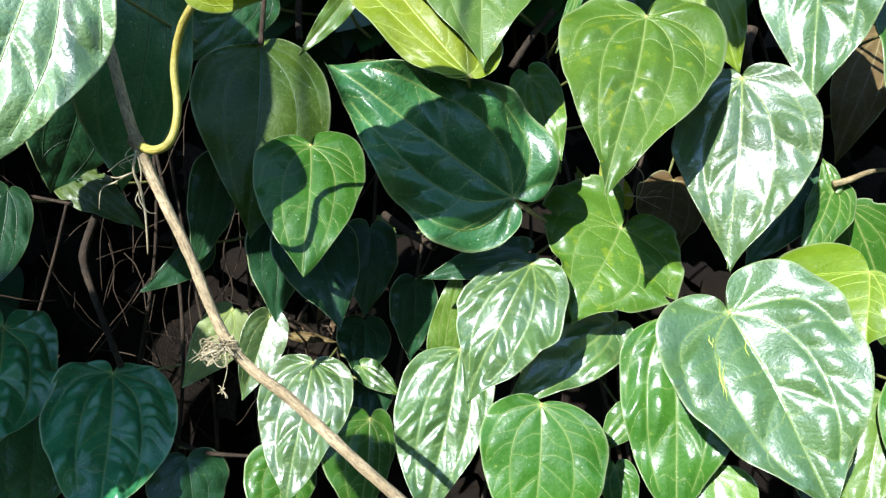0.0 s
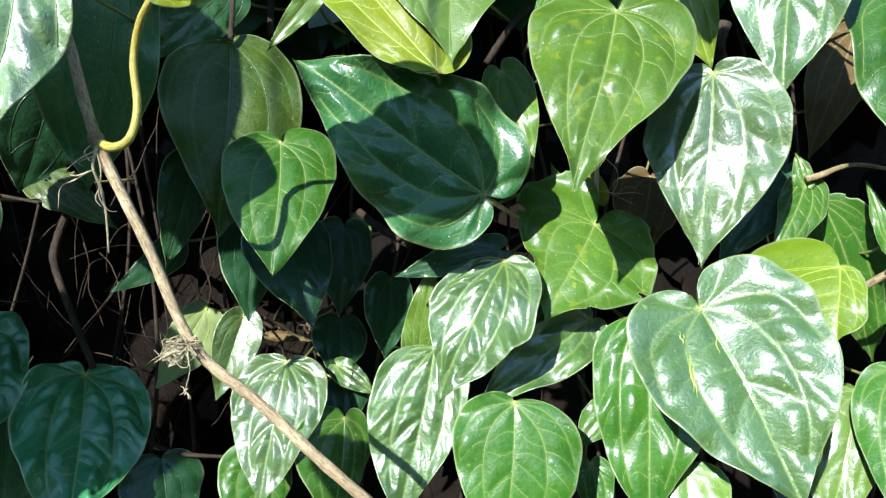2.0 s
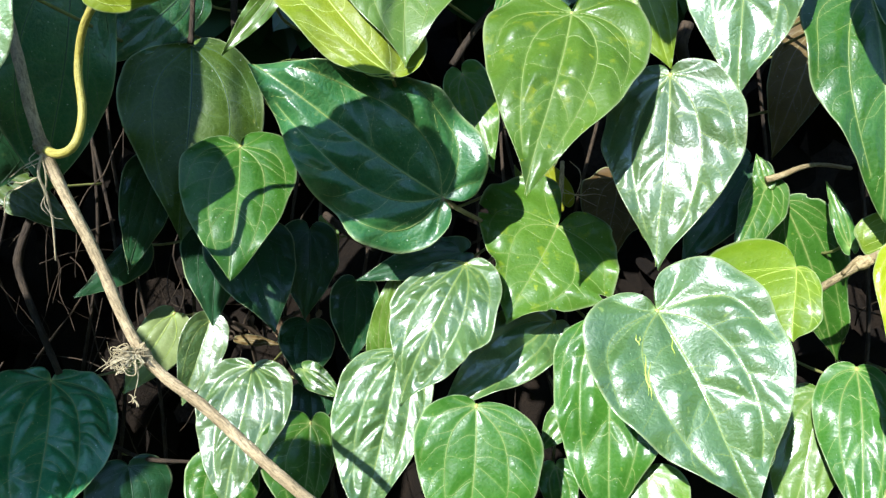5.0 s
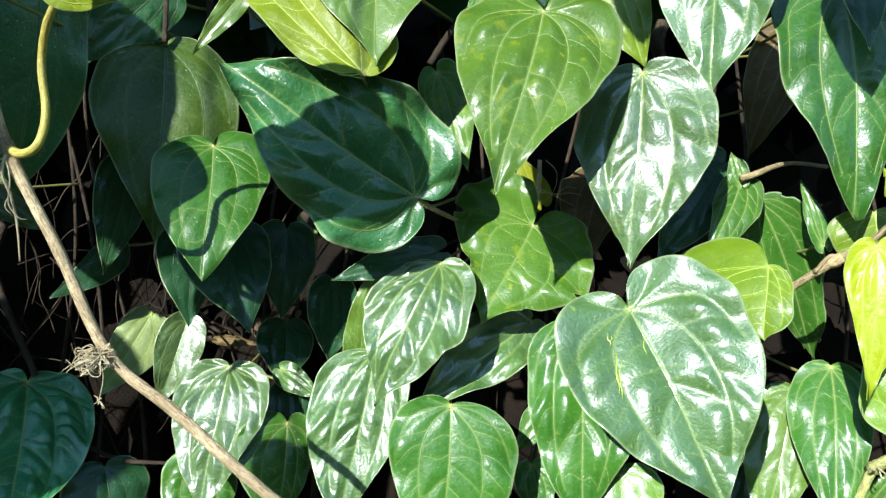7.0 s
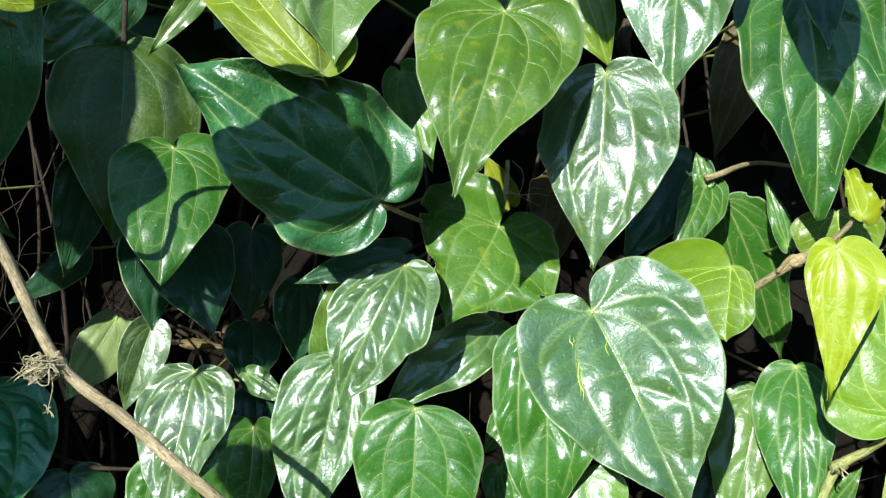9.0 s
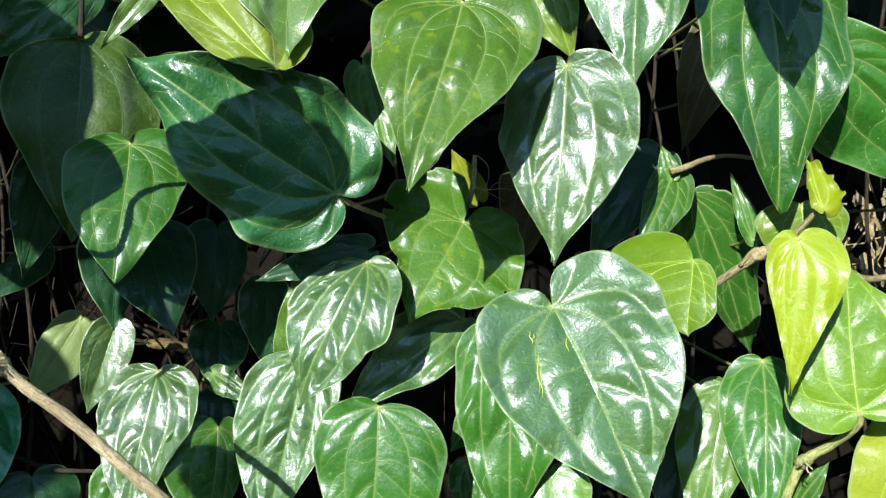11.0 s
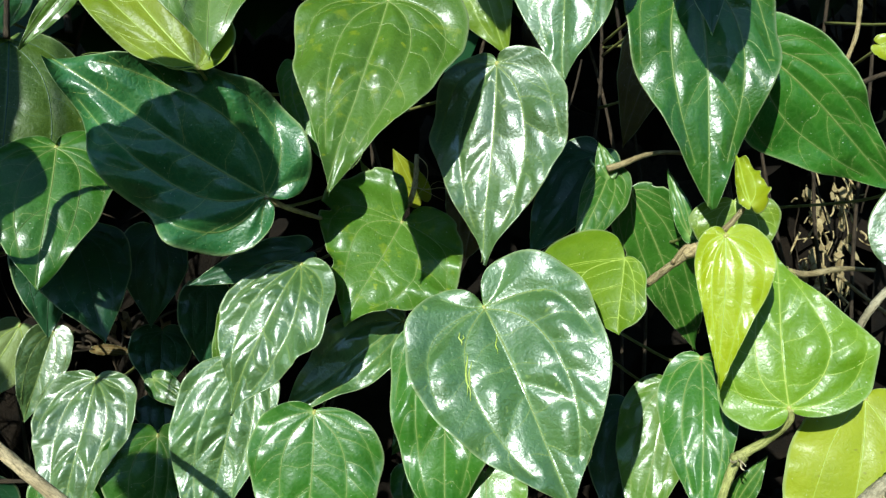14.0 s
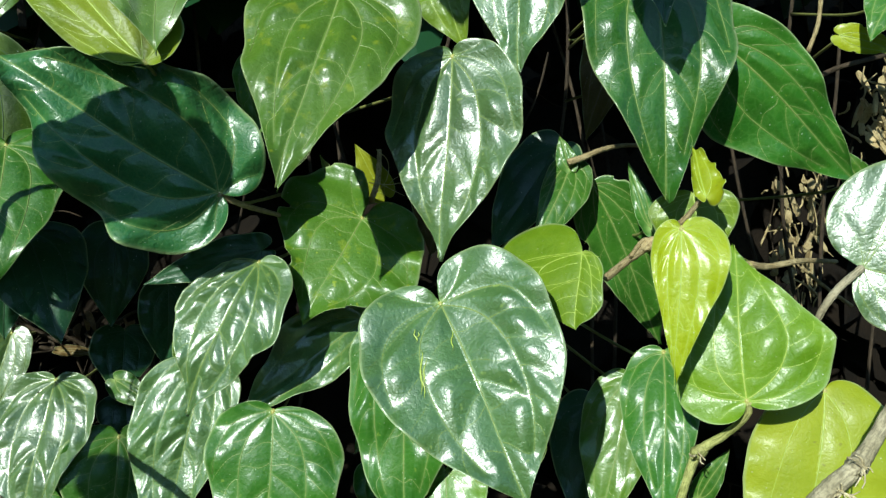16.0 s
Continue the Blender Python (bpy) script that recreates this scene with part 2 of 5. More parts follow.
def mesh_of(name, verts, faces, smooth=True):
    me = bpy.data.meshes.new(name)
    me.from_pydata([tuple(v) for v in verts], [], [tuple(int(i) for i in f) for f in faces])
    if smooth:
        me.polygons.foreach_set("use_smooth", [True] * len(me.polygons))
    me.update()
    return me


def bezier(p, u):
    p = [np.array(q, float) for q in p]
    u = np.asarray(u)[:, None]
    return (1 - u) ** 3 * p[0] + 3 * u * (1 - u) ** 2 * p[1] + 3 * u**2 * (1 - u) * p[2] + u**3 * p[3]


def smooth_line(points, steps=8):
    """A Catmull-Rom line through the points."""
    pts = [np.array(p, float) for p in points]
    pts = [2 * pts[0] - pts[1]] + pts + [2 * pts[-1] - pts[-2]]
    out = []
    for a, b, c, d in zip(pts, pts[1:], pts[2:], pts[3:]):
        for k in range(steps):
            u = k / steps
            out.append(0.5 * (2 * b + (c - a) * u + (2 * a - 5 * b + 4 * c - d) * u**2 + (3 * b - a - 3 * c + d) * u**3))
    out.append(pts[-2])
    return np.array(out)


def tube(name, points, radii, sides=7, steps=8, knobs=0.0, seed=0):
    """A tapered round tube along a smooth line, with closed ends and uneven thickness."""
    line = smooth_line(points, steps)
    rng = np.random.default_rng(seed)
    r = np.interp(np.linspace(0, 1, len(line)), np.linspace(0, 1, len(radii)), radii)
    r = r * (1 + knobs * rng.normal(size=len(line)).clip(-1.5, 1.5))
    verts, faces = [], []
    side = np.array([0.3, -0.9, 0.31])
    for k, p in enumerate(line):
        way = line[min(k + 1, len(line) - 1)] - line[max(k - 1, 0)]
        way = way / (np.linalg.norm(way) + 1e-12)
        side = side - way * (side @ way)
        side = side / np.linalg.norm(side)
        up = np.cross(way, side)
        for a in range(sides):
            q = 2 * math.pi * a / sides
            ridge = 1 + knobs * (0.6 * rng.normal() + 0.9 * math.sin(5 * q + 0.13 * k))
            verts.append(p + r[k] * (math.cos(q) * side + math.sin(q) * up) * ridge)
    for k in range(len(line) - 1):
        for a in range(sides):
            b = (a + 1) % sides
            faces.append((k * sides + a, k * sides + b, (k + 1) * sides + b, (k + 1) * sides + a))
    faces.append(tuple(range(sides))[::-1])
    faces.append(tuple(range((len(line) - 1) * sides, len(line) * sides)))
    me = mesh_of(name, verts, faces)
    far = np.concatenate([[0], np.cumsum(np.linalg.norm(np.diff(line, axis=0), axis=1))])
    grain = np.array([(math.cos(6.2832 * a / sides), math.sin(6.2832 * a / sides), f * 55 + seed) for f in far for a in range(sides)], np.float32)
    me.attributes.new("grain", "FLOAT_VECTOR", "POINT").data.foreach_set("vector", grain.ravel())
    return me


def leaf(label, base, tip, face, left, right, lobe=0.1, peak=0.25, taper=0.2, belly=0.3, bow=0.05, cup=-0.12, fold=0.1, wave=0.02,
         quilt=0.0010, curl=0.0, material=GREEN, vein=VEIN, stalk=((0.0, 0.05, 0.02), 0.0011), veins=3, seed=0, fine=1.3, ragged=0.0, cells=6, edge=0.011, holes=(), marks=()):
    """A heart-shaped leaf with raised veins. base: where the stalk meets the blade; face: the way its upper side looks;
    left and right: half-widths; lobe: how far the lobes reach behind the base; peak: where it is widest; taper: fullness towards the tip."""
    rng = np.random.default_rng(seed + 11)
    b, t = Vector(base), Vector(tip)
    along = (t - b).normalized()
    length = (t - b).length
    normal = Vector(face)
    normal = (normal - along * normal.dot(along)).normalized()
    across = normal.cross(along)
    m = Matrix((across, along, normal)).transposed().to_4x4()
    m.translation = b
    thing = new("vine_leaf")
    thing.empty_display_size = 0.01
    thing.matrix_world = m
    tagged(thing, label, "leaf", "leaves of the climbing vine")

    ns, nr = int(88 * fine), int(27 * fine)
    halves = []
    pairs = [v if isinstance(v, tuple) else (v, v) for v in (lobe, peak, taper, belly)]
    for k, (sign, w) in enumerate(((-1, left), (1, right))):
        lo, pk, ta, be = (v[k] for v in pairs)
        a = bezier([(0, 0), (0.10 * w, -2.0 * lo * length), (w * 1.02, -1.15 * lo * length), (w, pk * length)], np.linspace(0, 1, ns // 2 + 1))
        z = bezier([(w, pk * length), (w * 0.99, (pk + be) * length), (ta * w, 0.86 * length), (0, length)], np.linspace(0, 1, ns - ns // 2 + 1))
        halves.append((sign, np.vstack([a, z[1:]])))
    s = np.linspace(0, 1, ns + 1)
    rib = length * s**1.6

    def width_at(out, y):
        k = ns // 3
        return np.interp(y, out[k:, 1], out[k:, 0])

    # the lines of the veins, in the plane of the leaf: midrib, arching side veins, then the fine cross veins
    lines = [[np.stack([0.012 * length * np.sin(5 * s), length * 0.985 * s], 1), 1.0, 0]]
    cross = []
    for sign, out in halves:
        u = np.linspace(0, 1, 30)
        reach = 0.46 + 0.03 * rng.normal()

        def arc_x(y):
            v = np.clip((y / length - 0.015) / 0.80, 0, 1.2)
            return width_at(out, y) * (reach * (1 - np.exp(-v / 0.13)) + 0.20 * v**2)

        if veins >= 1:
            y = length * (0.015 + 0.80 * u)
            lines.append([np.stack([sign * arc_x(y), y], 1), 0.7, sign])
        if veins >= 2:
            y = length * (0.005 + 0.40 * u**1.3)
            lines.append([np.stack([sign * width_at(out, y) * (0.74 * (1 - np.exp(-u / 0.13)) + 0.17 * u**2), y], 1), 0.5, sign])
            w = np.linspace(0, 1, 18)
            for y0, rise in ((0.46, 0.19),):
                y = length * (y0 + 0.025 * rng.normal() + rise * w**1.15)
                lines.append([np.stack([sign * arc_x(y) * w**0.9, y], 1), 0.3, sign])
        if veins >= 3:
            far = out[int(ns * 0.22)]
            w = np.linspace(0, 1, 12)[:, None]
            lines.append([np.hstack([sign * far[0] * 0.86 * w, far[1] * 0.8 * w**1.7]), 0.36, sign])
        w = np.linspace(0, 1, 40)
        for y0 in np.linspace(0.16, 0.74, cells - 2):
            y = length * (y0 + 0.025 * rng.normal() + (0.07 + 0.04 * rng.normal()) * w)
            cross.append(np.stack([sign * arc_x(y) * w, y + 0.014 * length * np.sin(6 * w + 6 * rng.random())], 1))
        for y0 in np.linspace(0.03, 0.72, cells):
            y = length * (y0 + 0.018 * rng.normal() + (0.13 + 0.03 * rng.normal()) * w**1.4)
            a = arc_x(length * np.full(1, y0))[0]
            cross.append(np.stack([sign * (a + (0.95 * width_at(out, y) - a) * w), y + 0.012 * length * np.sin(5 * w + 6 * rng.random())], 1))

    def dense(line):
        n = max(8, int(np.linalg.norm(np.diff(line, axis=0), axis=1).sum() / 0.0010))
        k = np.linspace(0, len(line) - 1, n)
        return np.stack([np.interp(k, np.arange(len(line)), line[:, c]) for c in (0, 1)], 1)

    main = [dense(l[0]) for l in lines]
    weight = np.concatenate([np.full(len(p), l[1]) for p, l in zip(main, lines)])
    cross_lines = cross
    main, cross = np.vstack(main), np.vstack([dense(l) for l in cross])
    phase = rng.uniform(0, 6.28, 3)
    ripple = rng.uniform(2.2, 3.6)

    def nearest(x, y, points):
        d = (x[:, None] - points[None, :, 0]) ** 2 + (y[:, None] - points[None, :, 1]) ** 2
        k = d.argmin(1)
        return np.sqrt(d[np.arange(len(x)), k]), k

    def height(x, y, r, sgn):
        """How far the blade stands out of its plane, and how near a vein is: the blade swells between its sunken veins."""
        near, k = nearest(x, y, main)
        strength = weight[k]
        fine_near = nearest(x, y, cross)[0]
        w = np.where(sgn < 0, left, right)
        v, q = np.abs(x) / w, y / length
        z = bow * length * 4 * q * (1 - q) * np.where(q < 0, 0.6, 1)
        z = z + fold * np.abs(x) + cup * w * v**2
        z = z + wave * length * r**2.5 * np.sin(ripple * 6.28 * q + phase[0] + sgn * 1.3) + 0.4 * wave * length * r**2 * np.sin(11 * q + phase[1] * sgn)
        z = z - curl * length * np.clip(q - 0.62, 0, 1) ** 2 * 3
        size = min(1.0, length / 0.12)
        lumps = (np.sin(75 * x + 40 * y + phase[0]) + np.sin(95 * y - 55 * x + phase[1]) + np.sin(150 * x + 35 * y + phase[2]) + np.sin(130 * y + 60 * x + 2 * phase[0])) / 4
        ribs = 1 - np.exp(-(near / (0.085 * length)) ** 1.2)
        swell = 1 - np.exp(-(np.minimum(near, fine_near) / (0.046 * length)) ** 1.3)
        inner = 1 - 0.45 * np.exp(-(v / 0.38) ** 4)
        z = z + 1.4 * quilt * size * (1.1 * ribs * (0.8 + 0.6 * lumps) - 0.55 + 0.85 * inner * swell * np.clip(0.75 + 0.9 * lumps, 0.2, 1.3) * (1 - 0.45 * r**4))
        z = z + 0.4 * quilt * size * lumps
        return z, np.maximum(np.exp(-(near / 0.0008) ** 2) * (0.2 + 0.5 * strength) + 1.6 * np.exp(-(x**2 + y**2) / 0.0030**2), 0.22 * np.exp(-(fine_near / 0.0008) ** 2) * (1 - r**4))

    verts, faces, rim, nearv = [], [], [], []
    for sign, out in halves:
        first = len(verts)
        r = np.linspace(0, 1, nr + 1)
        px = np.outer(out[:, 0], r) * sign
        py = rib[:, None] * (1 - r) + np.outer(out[:, 1], r)
        px = px * (1 + np.outer(np.sin(s * 17 + phase[1]) + np.sin(s * 29 + sign * phase[2]) + 0.6 * np.sin(s * 47 + phase[0]), edge * r**2))
        if ragged:
            bite = ragged * np.clip(np.sin(s * 31 + phase[0]) + 0.7 * np.sin(s * 53 + phase[1]) - 0.5, 0, 1)
            px = px * (1 - np.outer(bite, r**3))
        rr = np.broadcast_to(r, px.shape).ravel()
        z, nv = height(px.ravel(), py.ravel(), rr, np.full(px.size, sign))
        verts.extend(np.stack([px.ravel(), py.ravel(), z], 1))
        rim.extend(np.clip((rr - 0.965) / 0.035, 0, 1))
        nearv.extend(nv)
        for i in range(ns):
            for j in range(nr):
                a = first + i * (nr + 1) + j
                quad = (a, a + 1, a + nr + 2, a + nr + 1)
                mid = (px[i, j] + px[i + 1, j + 1]) / 2, (py[i, j] + py[i + 1, j + 1]) / 2
                if any(math.hypot(mid[0] - hx, mid[1] - hy) < hr for hx, hy, hr in holes):
                    continue
                faces.append(quad if sign > 0 else quad[::-1])
    count_top = len(verts)
    verts = np.array(verts)
    under = verts - np.array([0, 0, 0.00038])
    faces_all = faces + [tuple(i + count_top for i in f[::-1]) for f in faces]
    for h, (sign, out) in enumerate(halves):
        first = h * (ns + 1) * (nr + 1)
        for i in range(ns):
            a, c = first + i * (nr + 1) + nr, first + (i + 1) * (nr + 1) + nr
            quad = (a, a + count_top, c + count_top, c)
            faces_all.append(quad if sign > 0 else quad[::-1])
    both = np.vstack([verts, under])
    me = mesh_of("blade", both, faces_all)
    layer = me.uv_layers.new(name="leaf")
    index = np.zeros(len(me.loops), dtype=np.int32)
    me.loops.foreach_get("vertex_index", index)
    layer.data.foreach_set("uv", both[index][:, :2].astype(np.float32).ravel())
    for key, values in (("rim", rim), ("vein", nearv)):
        att = me.attributes.new(key, "FLOAT", "POINT")
        att.data.foreach_set("value", np.tile(np.array(values, np.float32), 2))
    blade = part("blade", me, material, thing)

    # raised veins
    for k, (line, size, sgn) in enumerate(lines):
        d = (line[:, None, 0] - verts[None, :, 0]) ** 2 + (line[:, None, 1] - verts[None, :, 1]) ** 2
        best = np.argsort(d, axis=1)[:, :4]
        w4 = 1 / (np.take_along_axis(d, best, 1) + 1e-9)
        z = (w4 * verts[best, 2]).sum(1) / w4.sum(1)
        z = np.maximum(z, np.convolve(np.pad(z, 1, mode="edge"), [0.25, 0.5, 0.25], "valid"))
        way = np.gradient(line, axis=0)
        way = way / (np.linalg.norm(way, axis=1)[:, None] + 1e-9)
        out2 = np.stack([way[:, 1], -way[:, 0]], 1)
        half = (0.00075 * size**1.2 * np.linspace(1, 0.3, len(line)) * (0.55 + 3.4 * length))[:, None]
        rows = []
        for off, lift in ((-1, -0.00025), (-0.45, 0.0003), (0.45, 0.0003), (1, -0.00025)):
            p = line + out2 * half * off
            rows.append(np.column_stack([p, z + lift]))
        vs = np.stack(rows, 1).reshape(-1, 3)
        fs = []
        for i in range(len(line) - 1):
            for j in range(3):
                a = i * 4 + j
                fs.append((a, a + 1, a + 5, a + 4))
        part("midrib" if k == 0 else "side_vein", mesh_of("vein", vs, fs), vein, blade)

    # the net of fine veins, too thin to pick apart
    if veins >= 2:
        vs, fs = [], []
        for line in cross_lines:
            line = line[::2]
            d = (line[:, None, 0] - verts[None, :, 0]) ** 2 + (line[:, None, 1] - verts[None, :, 1]) ** 2
            best = np.argpartition(d, 4, axis=1)[:, :4]
            w4 = 1 / (np.take_along_axis(d, best, 1) + 1e-9)
            z = (w4 * verts[best, 2]).sum(1) / w4.sum(1)
            way = np.gradient(line, axis=0)
            way = way / (np.linalg.norm(way, axis=1)[:, None] + 1e-9)
            half = np.stack([way[:, 1], -way[:, 0]], 1) * (0.00026 * np.linspace(1, 0.45, len(line)))[:, None]
            first = len(vs)
            vs.extend(np.stack([np.column_stack([line - half, z - 0.00008]), np.column_stack([line, z + 0.00016]), np.column_stack([line + half, z - 0.00008])], 1).reshape(-1, 3))
            fs.extend((first + 3 * k + c, first + 3 * k + c + 1, first + 3 * k + c + 4, first + 3 * k + c + 3) for k in range(len(line) - 1) for c in (0, 1))
        tagged(part("vein_net", mesh_of("vein_net", vs, fs), vein, blade), kind="stuff")

    # scratches and tears
    for x0, y0, x1, y1, wide, paint in marks:
        u = np.linspace(0, 1, 9)
        line = np.stack([x0 + (x1 - x0) * u + 0.0006 * np.sin(9 * u + x0 * 900), y0 + (y1 - y0) * u], 1)
        d = (line[:, None, 0] - verts[None, :, 0]) ** 2 + (line[:, None, 1] - verts[None, :, 1]) ** 2
        z = np.take_along_axis(np.broadcast_to(verts[:, 2], d.shape), np.argsort(d, axis=1)[:, :3], 1).max(1) + 0.00025
        side = np.array([y1 - y0, x0 - x1]) / math.hypot(x1 - x0, y1 - y0)
        half = (wide * np.sin(3.1416 * (0.04 + 0.92 * u)))[:, None] * side
        vs = np.vstack([np.column_stack([line - half, z]), np.column_stack([line, z + 0.0002]), np.column_stack([line + half, z])])
        part("scratch", mesh_of("scratch", vs, [(r * 9 + i, r * 9 + i + 1, r * 9 + i + 10, r * 9 + i + 9) for r in (0, 1) for i in range(8)]), paint, blade)

    # the pale joint where the veins meet the stalk
    if length > 0.07 and material is not SHADED:
        ring = 10
        d = verts[:, 0] ** 2 + verts[:, 1] ** 2
        top = verts[d.argmin(), 2]
        vs, fs = [(0, 0.0008, top + 0.0011)], []
        for r, z in ((0.55, 0.0008), (1.0, -0.0004)):
            for a in range(ring):
                q = 6.2832 * a / ring
                star = 1 + (0.55 if a % 2 == 0 and r == 1.0 and math.sin(q) > -0.2 else 0.0)
                vs.append((0.0017 * r * star * math.cos(q), 0.0008 + 0.0023 * r * star * math.sin(q), top + z))
        fs += [(0, 1 + a, 1 + (a + 1) % ring) for a in range(ring)]
        fs += [(1 + a, 1 + ring + a, 1 + ring + (a + 1) % ring, 1 + (a + 1) % ring) for a in range(ring)]
        part("stalk_joint", mesh_of("stalk_joint", vs, fs), JOINT, blade, "pale yellow joint of veins and stalk")

    # the stalk, bent back towards the stems behind
    if stalk:
        end, thick = stalk
        e = m.inverted().to_3x3() @ Vector(end)
        p0, p3 = np.array([0, 0.006, -0.0022]), np.array(e)
        bend = np.array([0, 0.0035, -0.0085])
        deep = np.array(m.inverted().to_3x3() @ Vector((0.15 * end[0], 0.045 if end[1] > 0 else 0.3 * end[1], -0.004 if end[1] > 0 else 0.3 * end[2]))) + np.array([0, 0.002, -0.006])
        me = tube("petiole", [p0, bend, deep, p3], [thick * 0.85, thick, thick * 1.2], sides=7, steps=6)
        part("petiole", me, STALK, thing)
    return thing


def stem(name, label, points, radii, material, category="stem", sides=9, knobs=0.05, seed=0, steps=8, group=""):
    ob = new(name, tube(name, points, radii, sides, steps, knobs, seed))
    ob.data.materials.append(material)
    return tagged(ob, label, category, group)


def vine(label, points, radii, material, nodes=(), sides=12, knobs=0.04, seed=0, category="vine", group=""):
    """A length of climbing vine: its stem, and the swollen rings where stalks and roots leave it."""
    thing = tagged(new("climbing_vine"), label, category, group)
    thing.location = points[0]
    thing.empty_display_size = 0.01
    local = [tuple(np.array(p) - np.array(points[0])) for p in points]
    part("stem", tube("stem", local, radii, sides, 10, knobs, seed), material, thing)
    for k in nodes:
        p, q = np.array(local[k]), np.array(local[min(k + 1, len(local) - 1)])
        way = (q - p) / np.linalg.norm(q - p)
        r = radii[min(k, len(radii) - 1)]
        ring = [p - way * r * 1.6, p - way * r * 0.6, p + way * r * 0.3, p + way * r * 1.4]
        part("node", tube("node", ring, [r * 1.02, r * 1.42, r * 1.3, r * 1.02], sides, 4, 0.06, seed + k), material, thing)
    return thing


def roots(label, strands, thick, seed=0, lead=1.0):
    """A tuft of aerial roots: each strand a part."""
    rng = np.random.default_rng(seed)
    thing = tagged(new("aerial_roots"), label, "roots")
    thing.location = strands[0][0]
    thing.empty_display_size = 0.01
    for k, strand in enumerate(strands):
        local = [np.array(p) - np.array(strands[0][0]) for p in strand]
        r = thick * rng.uniform(0.6, 1.2) * (lead if k == 0 else 1)
        part("root", tube("root", local, [r, r * 0.8, r * 0.4], 5, 5, 0.12, seed + k), ROOT, thing)
    return thing


# ---- the bank and the ground ----
def sheet(name, width, height, nx, ny, rise, label, material, m, seed):
    """A bumpy sheet in its own x-y plane."""
    noise.seed_set(seed)
    verts, faces = [], []
    for j in range(ny + 1):
        for i in range(nx + 1):
            x, y = (i / nx - 0.5) * width, (j / ny - 0.5) * height
            z = rise * (noise.fractal(Vector((x * 2.2, y * 2.2, seed)), 1.0, 2.0, 6))
            verts.append((x, y, z))
    for j in range(ny):
        for i in range(nx):
            a = j * (nx + 1) + i
            faces.append((a, a + 1, a + nx + 2, a + nx + 1))
    ob = new(name, mesh_of(name, verts, faces))
    ob.data.materials.append(material)
    ob.matrix_world = m
    return tagged(ob, label, name.replace("_", " "), kind="structure")


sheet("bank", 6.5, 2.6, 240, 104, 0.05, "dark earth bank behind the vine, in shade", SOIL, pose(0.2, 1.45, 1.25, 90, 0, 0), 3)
sheet("ground", 160.0, 160.0, 120, 120, 0.05, "bare brown earth in front of the bank", GROUND, pose(0, 0, 0), 5)


def climbing_line(i, z):
    """The line of a climbing stem on the bank."""
    return (-0.47 + 0.055 * i + 0.035 * math.sin(3.1 * z + 1.7 * i) + 0.02 * math.sin(9 * z + i),
            0.67 + 0.03 * math.sin(4.3 * z + 2.3 * i) + 0.02 * (i % 3), z)


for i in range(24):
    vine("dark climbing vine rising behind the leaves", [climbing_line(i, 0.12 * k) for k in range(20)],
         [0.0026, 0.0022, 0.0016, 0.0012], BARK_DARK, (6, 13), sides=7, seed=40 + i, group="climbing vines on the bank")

# Unseen hedge added behind the camera, keeping bright horizon sky out of leaf reflections.
HEDGE_SCREEN = leaf_material("hedge_screen_green", (0.012, 0.035, 0.008), (0.03, 0.07, 0.016), (0.02, 0.03, 0.01), specks=0.0, rough=0.6)
sheet("hedge", 60.0, 3.2, 240, 14, 0.3, "unseen dark hedge screen added to block horizon sky", HEDGE_SCREEN, pose(0, -6.5, 1.5, 90, 0, 180), 9)

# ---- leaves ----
leaf("large glossy heart-shaped green vine leaf, scratched", (0.1625, 0.4490, 1.2741), (0.2027, 0.3980, 1.1699), (-0.170, -0.910, 0.379), 0.0556, 0.0581, lobe=(0.137, 0.165), peak=(0.217, 0.224), taper=(0.342, 0.142), bow=0.05, fold=0.26, cup=-0.04, quilt=0.0027, marks=((-0.0199, 0.0108, -0.0212, 0.0192, 0.00047, VEIN_LIME), (-0.0171, 0.0129, -0.0207, 0.0172, 0.00038, VEIN_LIME), (-0.0204, 0.0243, -0.0298, 0.0486, 0.00050, VEIN_LIME), (-0.0199, 0.0300, -0.0274, 0.0445, 0.00038, VEIN_LIME), (-0.0254, 0.0347, -0.0283, 0.0517, 0.00041, VEIN_LIME), (-0.0001, 0.0190, -0.0046, 0.0317, 0.00038, VEIN_LIME),), belly=(0.337, 0.446), stalk=((-0.0491, 0.2312, 0.0300), 0.0011), material=LIT_WAXY, seed=1)
leaf("dark green vine leaf half in shade with wavy edge", (0.0312, 0.4760, 1.3463), (-0.0942, 0.4580, 1.4330), (0.125, -0.992, -0.025), 0.0555, 0.0549, lobe=(0.100, 0.078), peak=(0.265, 0.232), taper=(0.328, 0.210), quilt=0.0036, wave=0.06, belly=(0.211, 0.231), stalk=((0.0643, 0.1960, 0.0300), 0.0011), material=TEAL, seed=2, edge=0.024)
leaf("glossy white-shining pointed vine leaf hanging down", (0.1784, 0.4700, 1.4259), (0.1637, 0.4510, 1.2985), (-0.394, -0.901, 0.180), 0.0402, 0.0479, bow=0.02, cup=-0.04, fold=0.05, lobe=(0.067, 0.071), peak=(0.335, 0.335), taper=(0.084, 0.105), quilt=0.0024, belly=(0.210, 0.306), stalk=((-0.0944, 0.1973, 0.0000), 0.0011), material=LIT_WAXY, seed=3)
leaf("yellow-speckled green vine leaf with long tip", (0.1128, 0.4540, 1.4624), (0.0778, 0.4040, 1.3412), (-0.047, -0.919, 0.392), 0.0525, 0.0525, cup=-0.22, lobe=(0.080, 0.126), peak=(0.106, 0.143), taper=(0.072, 0.050), quilt=0.003, belly=(0.336, 0.307), stalk=((-0.0357, 0.2105, 0.0000), 0.0011), material=SPOTTED, seed=4, edge=0.016)
